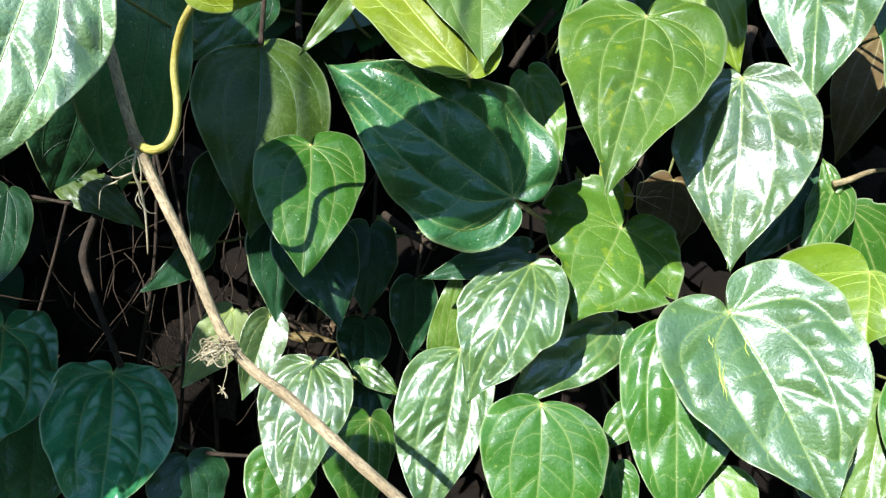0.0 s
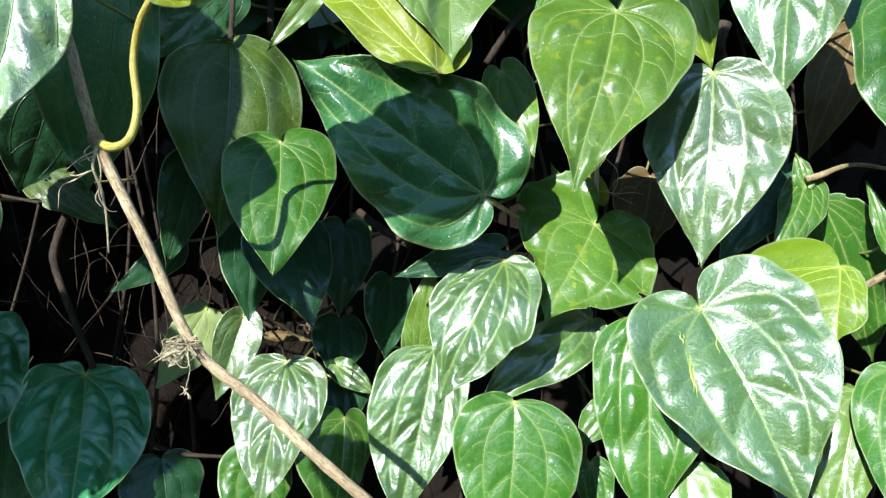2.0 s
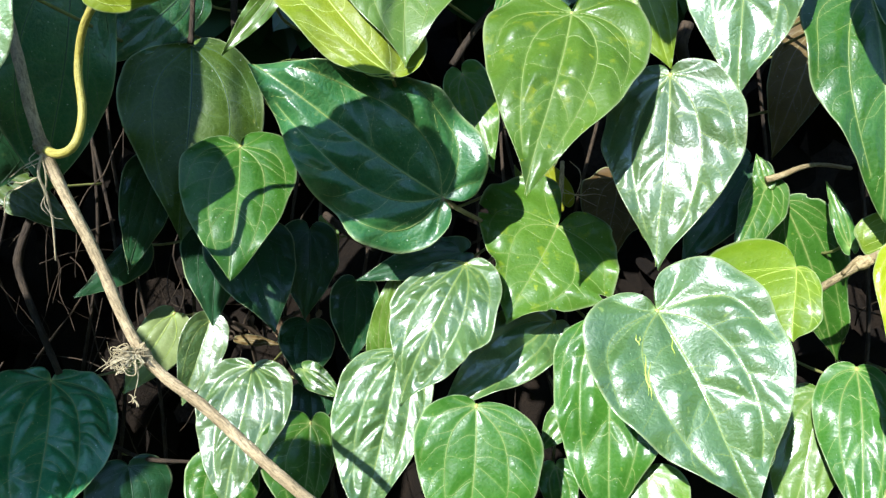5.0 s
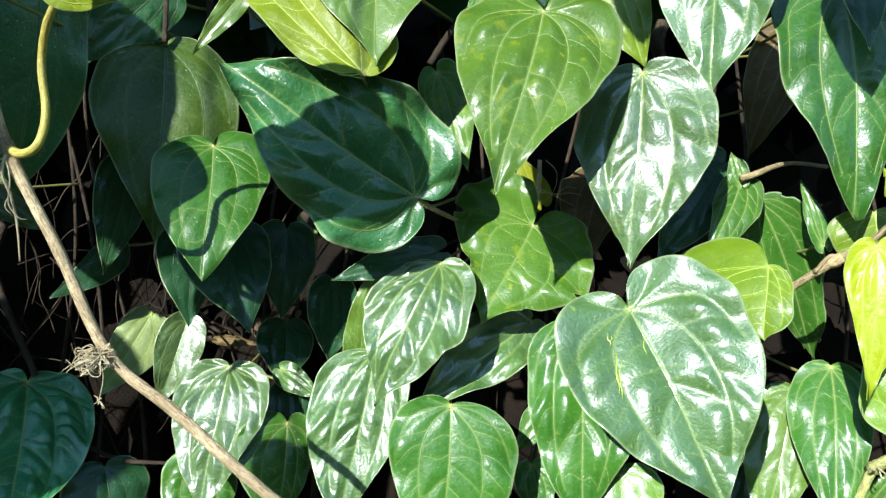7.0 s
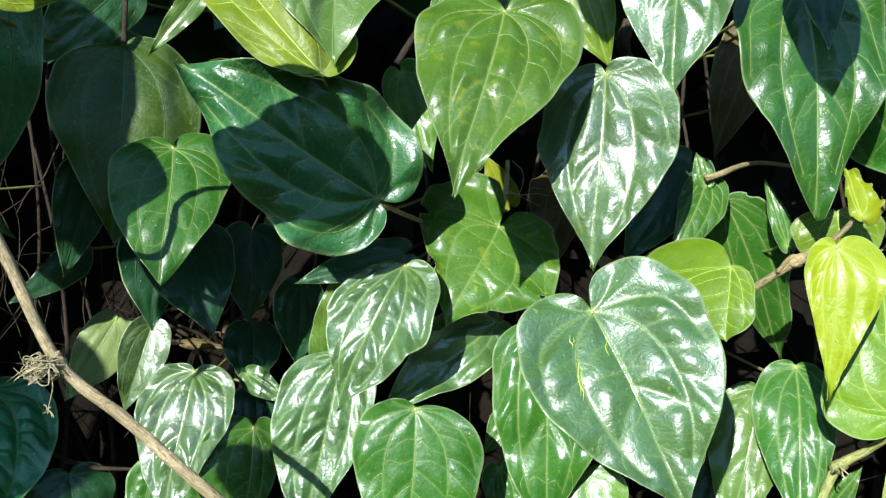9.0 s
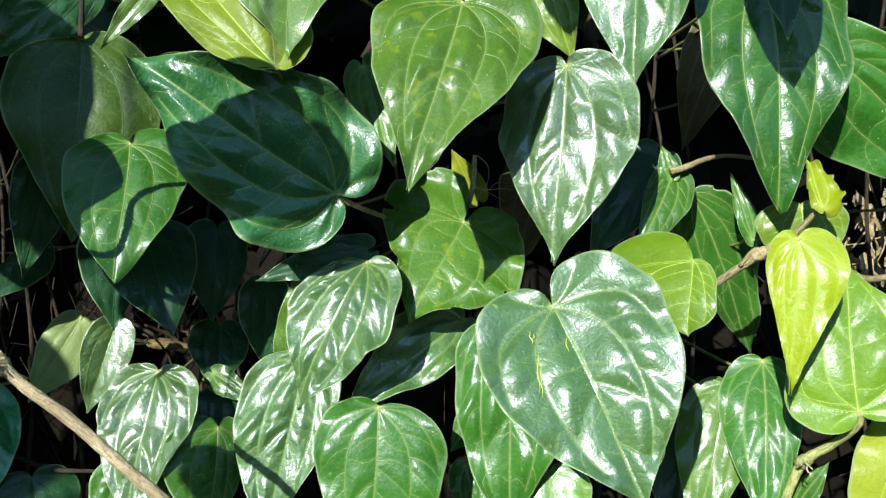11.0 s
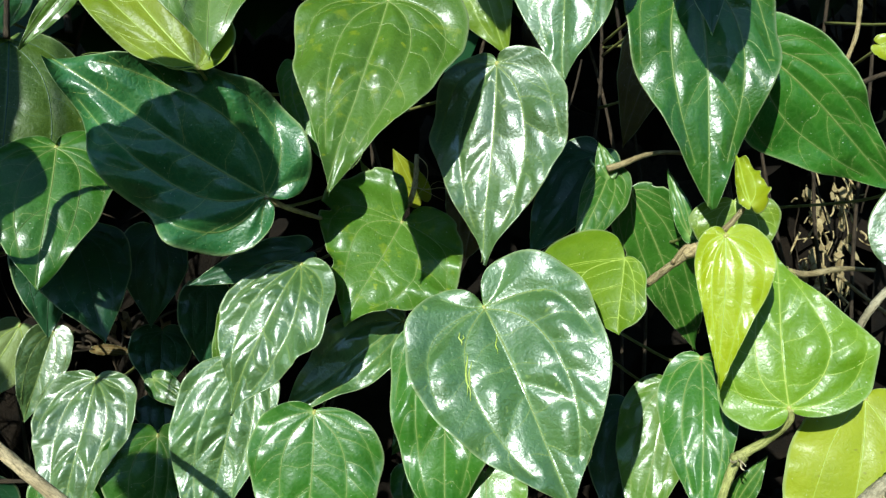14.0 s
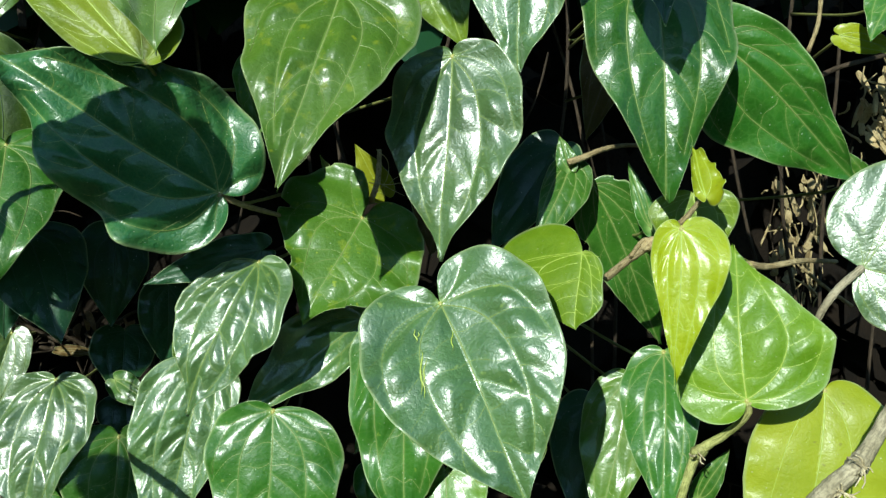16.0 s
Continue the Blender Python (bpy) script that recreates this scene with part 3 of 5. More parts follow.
leaf("small heart-shaped green vine leaf", (-0.1148, 0.5100, 1.3881), (-0.1095, 0.4690, 1.2934), (0.268, -0.878, 0.395), 0.0390, 0.0403, lobe=(0.084, 0.132), peak=(0.292, 0.174), taper=(0.352, 0.343), belly=(0.264, 0.296), stalk=((0.0262, 0.1738, 0.0300), 0.0011), material=GREEN, seed=5)
leaf("long dark green vine leaf in shade", (-0.1623, 0.5450, 1.4721), (-0.1623, 0.5220, 1.3193), (0.341, -0.929, 0.140), 0.0498, 0.0555, lobe=(-0.019, 0.049), peak=(0.263, 0.336), taper=(0.165, 0.196), belly=(0.254, 0.347), stalk=((-0.0273, 0.1394, 0.0000), 0.0011), material=OLIVE, vein=VEIN_SHADED, seed=6)
leaf("wavy speckled vine leaf with ragged edge", (0.1144, 0.5350, 1.3302), (0.0729, 0.5050, 1.2600), (0.009, -0.921, 0.388), 0.0603, 0.0571, lobe=(0.334, 0.205), peak=(0.111, 0.400), taper=(0.145, 0.051), ragged=0.14, wave=0.05, belly=(0.178, 0.172), stalk=((-0.0073, 0.1421, 0.0000), 0.0011), material=SPOTTED, seed=7)
leaf("slanting quilted glossy vine leaf", (0.0445, 0.5060, 1.3038), (-0.0007, 0.4860, 1.2071), (-0.258, -0.915, 0.310), 0.0330, 0.0407, bow=0.1, lobe=(-0.020, 0.071), peak=(0.444, 0.390), taper=(0.062, 0.222), quilt=0.0042, belly=(0.117, 0.238), stalk=((0.0616, 0.1707, 0.0300), 0.0011), material=LIT_WAXY, seed=8, cells=7, edge=0.022)
leaf("rounded matt green vine leaf", (0.0515, 0.5000, 1.2041), (0.0454, 0.4850, 1.1081), (-0.010, -0.988, 0.155), 0.0417, 0.0475, lobe=(0.068, 0.035), peak=(0.263, 0.352), taper=(0.418, 0.412), quilt=0.0011, belly=(0.329, 0.333), stalk=((-0.0035, 0.1903, 0.0000), 0.0011), material=GREEN, seed=9)
leaf("green vine leaf under a larger leaf", (0.1389, 0.4950, 1.2670), (0.1371, 0.4620, 1.1303), (-0.219, -0.948, 0.232), 0.0352, 0.0398, lobe=(-0.004, 0.069), peak=(0.286, 0.477), taper=(0.379, 0.050), quilt=0.002, belly=(0.445, 0.147), stalk=((-0.0238, 0.1861, 0.0300), 0.0011), material=GREEN, seed=10)
leaf("strongly quilted glossy vine leaf", (-0.0058, 0.5500, 1.2357), (-0.0296, 0.5200, 1.1127), (-0.029, -0.970, 0.242), 0.0409, 0.0321, lobe=(0.012, 0.060), peak=(0.340, 0.293), quilt=0.0036, taper=(0.377, 0.196), belly=(0.306, 0.303), stalk=((-0.0534, 0.1303, 0.0000), 0.0011), material=LIT_WAXY, seed=11, cells=8)
leaf("shiny pointed vine leaf behind the stem", (-0.1289, 0.5850, 1.2196), (-0.1395, 0.5450, 1.1156), (-0.092, -0.926, 0.366), 0.0383, 0.0405, lobe=(0.050, 0.053), peak=(0.243, 0.274), quilt=0.0034, taper=(0.272, 0.330), belly=(0.353, 0.223), stalk=((0.0044, 0.0908, 0.0000), 0.0011), material=LIT_WAXY, seed=12)
leaf("small bright vine leaf folded in two", (-0.1715, 0.6090, 1.2547), (-0.1927, 0.6000, 1.1830), (0.268, -0.963, 0.042), 0.0183, 0.0202, lobe=0.08, fold=0.5, stalk=((-0.0407, 0.0732, 0.0000), 0.0011), material=LIT_WAXY, seed=13)
leaf("pale yellow-green vine leaf in the undergrowth", (-0.2146, 0.6400, 1.2579), (-0.2569, 0.6300, 1.1872), (0.245, -0.970, -0.009), 0.0192, 0.0278, lobe=0.05, veins=1, stalk=((0.0023, 0.0420, 0.0000), 0.0011), material=PALE, vein=VEIN_LIME, fine=0.7, seed=14)
leaf("deep green quilted heart-shaped leaf in shade", (-0.3156, 0.6210, 1.2048), (-0.2823, 0.5405, 1.1002), (0.464, -0.803, 0.374), 0.0510, 0.0541, lobe=(0.081, 0.067), peak=(0.327, 0.330), quilt=0.0065, taper=(0.619, 0.394), belly=(0.305, 0.396), stalk=((0.0492, 0.0350, 0.0000), 0.0011), material=SHADE_QUILTED, seed=15, cells=8)
leaf("shaded heart-shaped vine leaf with raised veins", (-0.4142, 0.6200, 1.2457), (-0.3668, 0.5290, 1.1567), (0.561, -0.723, 0.404), 0.0450, 0.0454, lobe=(0.098, 0.146), peak=(0.198, 0.349), quilt=0.0065, taper=(0.206, 0.476), belly=(0.295, 0.397), stalk=((-0.0984, 0.0260, 0.0000), 0.0011), material=SHADE_QUILTED, seed=16, cells=7)
leaf("small dark vine leaf at the thicket edge", (-0.3988, 0.6000, 1.3641), (-0.3975, 0.5800, 1.2789), (0.591, -0.783, 0.192), 0.0284, 0.0215, lobe=(0.059, 0.048), peak=(0.248, 0.342), taper=(0.197, 0.422), belly=(0.297, 0.387), stalk=((-0.0153, 0.1186, 0.0000), 0.0011), material=SHADED, vein=VEIN_SHADED, seed=17)
leaf("large pale glossy vine leaf close to the stem", (-0.2172, 0.3510, 1.4711), (-0.2416, 0.3320, 1.3447), (0.302, -0.949, 0.084), 0.0444, 0.0461, bow=0.04, lobe=(0.101, 0.018), peak=(0.299, 0.354), taper=(0.400, 0.328), quilt=0.0032, belly=(0.312, 0.330), stalk=((0.0274, 0.3334, 0.0000), 0.0011), material=PALE_WAXY, seed=18)
leaf("big dark vine leaf behind the stem", (-0.2145, 0.4700, 1.5066), (-0.2492, 0.5000, 1.3504), (0.612, -0.741, -0.278), 0.0478, 0.0338, lobe=0.08, peak=0.4, stalk=((0.0337, 0.2170, 0.0000), 0.0011), material=TEAL, vein=VEIN_SHADED, seed=19)
leaf("insect-eaten dark vine leaf", (-0.3457, 0.5860, 1.3791), (-0.2663, 0.5800, 1.3277), (0.142, -0.934, 0.327), 0.0197, 0.0187, lobe=0.02, ragged=0.2, stalk=((0.0483, 0.0918, 0.0000), 0.0011), material=OLIVE, vein=VEIN_SHADED, seed=20, holes=((0.002, 0.021, 0.0028),))
leaf("broad dark vine leaf deep in shade", (-0.3102, 0.5600, 1.4445), (-0.3492, 0.5800, 1.3571), (0.577, -0.702, -0.418), 0.0395, 0.0418, veins=2, stalk=((-0.0018, 0.1205, 0.0000), 0.0011), material=SHADED, vein=VEIN_SHADED, fine=0.7, seed=21)
leaf("teal-green vine leaf in half shade", (-0.1610, 0.5500, 1.5220), (-0.2173, 0.5170, 1.4477), (0.607, -0.786, -0.114), 0.0290, 0.0260, lobe=0.04, stalk=((0.0513, 0.1707, 0.0300), 0.0011), material=TEAL, vein=VEIN_SHADED, seed=22)
leaf("dark narrow vine leaf behind", (-0.1984, 0.5650, 1.3881), (-0.2187, 0.5600, 1.2955), (0.556, -0.828, -0.077), 0.0221, 0.0207, lobe=0.03, veins=2, stalk=((-0.0079, 0.1155, 0.0000), 0.0011), material=SHADED, vein=VEIN_SHADED, fine=0.7, seed=23)
leaf("dark leaf with a pale turned edge", (-0.2321, 0.6000, 1.3252), (-0.2701, 0.5750, 1.2763), (0.538, -0.843, 0.013), 0.0040, 0.0257, veins=2, lobe=(0.099, 0.097), peak=(0.251, 0.212), taper=(0.191, 0.249), belly=(0.297, 0.310), stalk=((0.0198, 0.0801, 0.0000), 0.0011), material=SHADED, vein=VEIN_SHADED, fine=0.7, seed=24)
leaf("shaded pointed vine leaf under another", (-0.1256, 0.5500, 1.3329), (-0.0954, 0.5290, 1.2528), (0.393, -0.843, 0.369), 0.0351, 0.0338, lobe=0.05, stalk=((0.0048, 0.1389, 0.0000), 0.0011), material=SHADED, vein=VEIN_SHADED, seed=25)
leaf("dark vine leaf in the undergrowth", (-0.1583, 0.5800, 1.3319), (-0.1558, 0.5700, 1.2526), (0.514, -0.849, 0.123), 0.0262, 0.0238, veins=2, stalk=((-0.0537, 0.1000, 0.0000), 0.0011), material=SHADED, vein=VEIN_SHADED, fine=0.7, seed=26)
leaf("rounded dark vine leaf in deep shade", (-0.0837, 0.6000, 1.3306), (-0.0866, 0.5900, 1.2561), (0.418, -0.902, 0.105), 0.0272, 0.0257, veins=2, stalk=((0.0402, 0.0846, 0.0000), 0.0011), material=SHADED, vein=VEIN_SHADED, fine=0.7, seed=27)
leaf("shaded round vine leaf low in the thicket", (-0.0924, 0.6300, 1.2486), (-0.0906, 0.6100, 1.1959), (0.416, -0.845, 0.335), 0.0257, 0.0247, veins=2, stalk=((-0.0327, 0.0494, 0.0000), 0.0011), material=SHADED, vein=VEIN_SHADED, fine=0.7, seed=28)
leaf("tiny lit vine leaf in the dark", (-0.0786, 0.6400, 1.3425), (-0.0660, 0.6400, 1.3133), (0.167, -0.983, 0.072), 0.0072, 0.0082, veins=1, stalk=((-0.0140, 0.0535, 0.0000), 0.0011), material=FRESH, fine=0.7, seed=29)
leaf("dark drooping leaf with pale tip", (0.0428, 0.5350, 1.3103), (-0.0340, 0.5150, 1.2905), (0.205, -0.963, 0.178), 0.0160, 0.0126, veins=2, stalk=((0.0617, 0.1409, 0.0300), 0.0011), material=SHADED, vein=VEIN_SHADED, fine=0.7, seed=30)
leaf("narrow bright green leaf pointing up", (-0.0196, 0.5700, 1.2230), (-0.0076, 0.5600, 1.3039), (0.028, -0.992, -0.127), 0.0158, 0.0158, veins=2, stalk=((-0.0421, 0.1101, 0.0000), 0.0011), material=FRESH, fine=0.7, seed=31)
leaf("dark leaf behind the bright one", (-0.0449, 0.6000, 1.2853), (-0.0493, 0.6000, 1.2183), (0.359, -0.933, -0.024), 0.0225, 0.0210, veins=2, stalk=((-0.0053, 0.0820, 0.0000), 0.0011), material=SHADED, vein=VEIN_SHADED, fine=0.7, seed=32)
leaf("curled leaf with shining turned-up margin", (0.1123, 0.5400, 1.2587), (0.0261, 0.5120, 1.1988), (0.055, -0.932, 0.358), 0.0294, 0.0252, lobe=0.05, veins=2, cup=0.25, stalk=((0.0047, 0.1421, 0.0300), 0.0011), material=LIT_WAXY, fine=0.7, seed=33, quilt=0.003, wave=0.05)
leaf("yellowing green leaf with a dried hole", (0.0005, 0.4430, 1.4207), (-0.0916, 0.4800, 1.5329), (-0.040, -0.958, 0.283), 0.0371, 0.0289, lobe=(0.050, -0.019), peak=(0.240, 0.495), taper=(0.405, 0.380), marks=((-0.0114, 0.0397, -0.0153, 0.0115, 0.00147, BARK_DARK), (-0.0102, 0.0472, -0.0116, 0.0340, 0.00110, BARK_DARK),), belly=(0.301, 0.292), stalk=((0.0786, 0.2224, 0.0300), 0.0011), material=YELLOWING, vein=VEIN_LIME, seed=34)
leaf("folded light green leaf above", (0.0049, 0.4720, 1.5148), (0.0091, 0.4370, 1.4226), (0.015, -0.934, 0.356), 0.0446, 0.0375, lobe=(0.078, 0.089), peak=(0.346, 0.320), fold=0.25, taper=(0.052, 0.050), belly=(0.177, 0.271), stalk=((0.0653, 0.1896, 0.0000), 0.0011), material=FRESH, seed=35)
leaf("yellow-green leaf edge overhead", (-0.1383, 0.3400, 1.4402), (-0.0703, 0.3400, 1.4507), (0.047, -0.952, -0.304), 0.0164, 0.0142, veins=2, lobe=0.05, stalk=None, material=YELLOWING, vein=VEIN_LIME, fine=0.7, seed=36)
leaf("slender pale green leaf, edge-on", (-0.0792, 0.4700, 1.4844), (-0.1134, 0.4650, 1.4395), (0.300, -0.946, -0.124), 0.0075, 0.0089, veins=1, fold=0.3, stalk=((-0.0134, 0.2026, 0.0300), 0.0011), material=FRESH, fine=0.7, seed=37)
leaf("shaded yellow-spotted leaf behind", (0.0440, 0.5300, 1.4424), (0.0656, 0.5100, 1.3670), (-0.138, -0.966, 0.217), 0.0175, 0.0200, veins=2, stalk=((0.0315, 0.1339, 0.0300), 0.0011), material=SPOTTED, fine=0.7, seed=38)
leaf("shining two-toned leaf hanging from above", (0.2273, 0.4680, 1.5311), (0.2183, 0.4560, 1.4096), (-0.424, -0.897, 0.120), 0.0364, 0.0435, lobe=(0.083, 0.085), peak=(0.300, 0.301), fold=0.28, quilt=0.0026, taper=(0.367, 0.338), belly=(0.274, 0.328), stalk=((0.0723, 0.1939, 0.0000), 0.0011), material=LIT_WAXY, seed=39)
leaf("withered brown leaf hanging in shade", (0.3250, 0.5700, 1.4851), (0.2840, 0.5600, 1.3801), (-0.338, -0.915, 0.219), 0.0248, 0.0248, veins=2, stalk=((-0.0261, 0.0904, 0.0000), 0.0011), material=WITHERED, vein=VEIN_DRY, fine=0.7, seed=40)
leaf("brown dead leaf hanging in the gap", (0.1860, 0.6500, 1.3780), (0.1640, 0.6100, 1.2980), (-0.250, -0.950, 0.150), 0.0300, 0.0320, veins=2, wave=0.05, stalk=((0.0200, 0.0700, 0.0300), 0.0011), material=WITHERED, vein=VEIN_DRY, fine=0.7, seed=77)
leaf("large dark green leaf with glossy midrib", (0.3035, 0.4620, 1.4777), (0.3041, 0.4470, 1.3270), (-0.050, -0.995, 0.050), 0.0472, 0.0480, lobe=(0.098, 0.108), peak=(0.202, 0.285), taper=(0.218, 0.165), quilt=0.0024, wave=0.035, belly=(0.353, 0.183), stalk=((-0.0051, 0.1982, 0.0000), 0.0011), material=GLOSSY, seed=41, fold=0.16)
leaf("dark pointed leaf tip in shade", (0.3014, 0.4400, 1.4889), (0.2935, 0.4150, 1.4232), (-0.291, -0.882, 0.371), 0.0143, 0.0143, veins=1, stalk=((-0.0023, 0.2205, 0.0000), 0.0011), material=SHADED, vein=VEIN_SHADED, fine=0.7, seed=42)
leaf("broad plain green leaf, pointing sideways", (0.3472, 0.4700, 1.4304), (0.4500, 0.4900, 1.3365), (-0.142, -0.925, -0.353), 0.0449, 0.0315, lobe=(0.060, 0.105), peak=(0.314, 0.259), taper=(0.256, 0.094), quilt=0.0022, belly=(0.120, 0.179), stalk=((-0.0542, 0.1901, 0.0000), 0.0011), material=GREEN, seed=43)
leaf("lime-green lopsided leaf beside the large heart leaf", (0.2501, 0.4520, 1.2997), (0.2400, 0.4360, 1.2550), (-0.563, -0.729, 0.388), 0.0625, 0.0160, lobe=(0.400, 0.017), peak=(0.080, 0.538), taper=(0.235, 0.250), veins=2, fold=0.05, belly=(0.300, 0.437), stalk=((0.0159, 0.2139, 0.0000), 0.0011), material=SPRING, vein=VEIN_LIME, fine=0.7, seed=44)
leaf("ragged-edged light green leaf", (0.2795, 0.5310, 1.3460), (0.3392, 0.5700, 1.2209), (-0.047, -0.947, -0.318), 0.0242, 0.0301, lobe=0.02, ragged=0.16, veins=2, stalk=((-0.0031, 0.1319, 0.0000), 0.0011), material=GREEN, fine=0.7, seed=45)
leaf("upright narrow glossy leaf", (0.2629, 0.5200, 1.3620), (0.2296, 0.5000, 1.3005), (-0.032, -0.945, 0.325), 0.0130, 0.0199, lobe=0.05, veins=2, stalk=((0.0171, 0.1420, 0.0000), 0.0011), material=GREEN, fine=0.7, seed=46)
leaf("curled upper end of a glossy leaf", (0.2606, 0.5150, 1.3556), (0.2549, 0.5200, 1.3801), (-0.213, -0.966, 0.148), 0.0063, 0.0078, veins=1, stalk=((0.0180, 0.1474, 0.0000), 0.0011), material=GREEN, fine=0.7, seed=47)
leaf("narrow bitten leaf sliver", (0.3099, 0.5000, 1.3119), (0.2993, 0.5100, 1.3589), (-0.288, -0.948, 0.137), 0.0069, 0.0069, veins=1, ragged=0.1, stalk=((-0.0344, 0.1631, 0.0300), 0.0011), material=GREEN, fine=0.7, seed=48)
leaf("lime-green leaf behind a node", (0.3282, 0.4720, 1.3331), (0.3303, 0.4700, 1.2851), (-0.337, -0.941, 0.024), 0.0282, 0.0265, lobe=0.06, veins=2, stalk=((-0.0479, 0.1900, 0.0300), 0.0011), material=SPRING, vein=VEIN_LIME, fine=0.7, seed=49)
leaf("tiny curled bright yellow leaf", (0.3160, 0.4240, 1.3277), (0.3180, 0.4450, 1.3600), (-0.278, -0.937, -0.212), 0.0115, 0.0060, veins=1, fold=0.4, wave=0.09, stalk=None, material=LIME, vein=VEIN_LIME, fine=0.7, seed=50, peak=0.15, ragged=0.15)
leaf("bright lime leaf with long drawn-out tip", (0.2997, 0.4220, 1.3114), (0.2903, 0.4160, 1.2212), (-0.431, -0.896, 0.105), 0.0160, 0.0268, lobe=(0.05, 0.07), peak=(0.17, 0.19), taper=(0.0, 0.0), quilt=0.0016, fold=-0.06, belly=(0.17, 0.17), stalk=None, material=LIME, vein=VEIN_LIME, seed=51)
leaf("large lime-green leaf pointing upwards", (0.3373, 0.4300, 1.2083), (0.3468, 0.4600, 1.2998), (-0.368, -0.871, 0.324), 0.0493, 0.0392, lobe=(0.053, 0.118), peak=(0.354, 0.093), taper=(0.053, 0.341), quilt=0.0013, belly=(0.101, 0.178), stalk=None, material=SPRING, vein=VEIN_LIME, seed=52)
leaf("broad matt yellow leaf with brown specks", (0.3991, 0.4550, 1.2067), (0.3716, 0.4400, 1.1062), (-0.307, -0.925, 0.222), 0.0394, 0.0416, lobe=(0.040, 0.081), peak=(0.604, 0.383), taper=(0.485, 0.498), quilt=0.0004, veins=1, belly=(0.286, 0.304), stalk=((0.0146, 0.2076, 0.0000), 0.0011), material=YELLOW, vein=VEIN_LIME, fine=0.7, seed=53)
leaf("glossy green leaf beneath lime leaves", (0.3163, 0.5050, 1.2278), (0.2985, 0.4650, 1.1255), (-0.377, -0.838, 0.394), 0.0282, 0.0233, lobe=0.04, peak=0.3, stalk=((-0.0592, 0.1645, 0.0300), 0.0011), material=GREEN, seed=54)
leaf("light green leaf low on the vine", (0.2979, 0.5200, 1.2087), (0.2654, 0.5000, 1.1062), (-0.358, -0.889, 0.287), 0.0277, 0.0246, lobe=0.04, peak=0.3, stalk=((-0.0443, 0.1514, 0.0300), 0.0011), material=FRESH, seed=55)
leaf("dark shaded leaf low on the vine", (0.2789, 0.5500, 1.1838), (0.2611, 0.5300, 1.0959), (-0.316, -0.909, 0.271), 0.0315, 0.0294, veins=2, stalk=((-0.0293, 0.1240, 0.0300), 0.0011), material=SHADED, vein=VEIN_SHADED, fine=0.7, seed=56)
leaf("narrow leaf beside the knotted stem", (0.3338, 0.5000, 1.1261), (0.3532, 0.4900, 1.1629), (-0.554, -0.830, 0.067), 0.0082, 0.0089, veins=1, stalk=((0.0699, 0.1684, 0.0000), 0.0011), material=GREEN, fine=0.7, seed=57)
leaf("shining grey-green leaf on a pale stalk", (0.4180, 0.4430, 1.2820), (0.4706, 0.4200, 1.2586), (-0.356, -0.928, 0.112), 0.0321, 0.0738, lobe=(0.040, 0.400), peak=(0.458, 0.243), taper=(0.404, 0.401), quilt=0.0008, belly=(0.303, 0.295), stalk=None, material=LIT_WAXY, seed=58)
leaf("small leaf behind the shining one", (0.4601, 0.5000, 1.3338), (0.4406, 0.5000, 1.3626), (-0.341, -0.911, -0.232), 0.0091, 0.0098, veins=1, stalk=((-0.0476, 0.1602, 0.0000), 0.0011), material=GREEN, fine=0.7, seed=59)
leaf("yellow-green ragged leaf in the corner", (0.4467, 0.5000, 1.4380), (0.4848, 0.4900, 1.4224), (-0.320, -0.929, -0.187), 0.0090, 0.0097, veins=1, ragged=0.15, stalk=((0.0474, 0.1567, 0.0000), 0.0011), material=LIME, vein=VEIN_LIME, fine=0.7, seed=60)
leaf("glossy leaf in the upper corner", (0.4757, 0.4800, 1.4690), (0.4478, 0.4700, 1.4245), (-0.304, -0.871, 0.386), 0.0160, 0.0160, veins=2, stalk=((0.0235, 0.1702, 0.0300), 0.0011), material=GREEN, fine=0.7, seed=61)
leaf("rounded dark leaf near the ground", (-0.2432, 0.6100, 1.1303), (-0.2322, 0.6000, 1.0621), (0.594, -0.777, 0.210), 0.0359, 0.0339, veins=2, stalk=((-0.0248, 0.0384, 0.0000), 0.0011), material=SHADED, vein=VEIN_SHADED, fine=0.7, seed=62)
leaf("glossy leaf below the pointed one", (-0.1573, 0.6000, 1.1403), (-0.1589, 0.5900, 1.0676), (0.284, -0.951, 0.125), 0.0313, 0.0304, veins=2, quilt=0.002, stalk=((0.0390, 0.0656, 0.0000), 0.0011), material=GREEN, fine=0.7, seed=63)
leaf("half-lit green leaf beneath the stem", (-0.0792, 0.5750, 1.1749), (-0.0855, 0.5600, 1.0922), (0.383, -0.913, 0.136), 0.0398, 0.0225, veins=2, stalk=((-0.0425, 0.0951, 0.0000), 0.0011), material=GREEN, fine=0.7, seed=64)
leaf("dark small leaf between others", (-0.0867, 0.6100, 1.1969), (-0.0826, 0.6000, 1.1605), (0.408, -0.868, 0.284), 0.0222, 0.0222, veins=1, stalk=((-0.0367, 0.0629, 0.0000), 0.0011), material=SHADED, vein=VEIN_SHADED, fine=0.7, seed=65)
leaf("pale small leaf in the gap", (-0.0902, 0.6000, 1.2140), (-0.0545, 0.5900, 1.1906), (0.003, -0.918, 0.396), 0.0119, 0.0105, veins=1, stalk=((-0.0341, 0.0751, 0.0000), 0.0011), material=GREEN, fine=0.7, seed=66)
leaf("small green leaf in the gap", (0.1255, 0.5450, 1.1918), (0.0999, 0.5400, 1.1607), (-0.180, -0.937, 0.298), 0.0130, 0.0130, veins=1, stalk=((0.0010, 0.1399, 0.0000), 0.0011), material=GREEN, fine=0.7, seed=67)
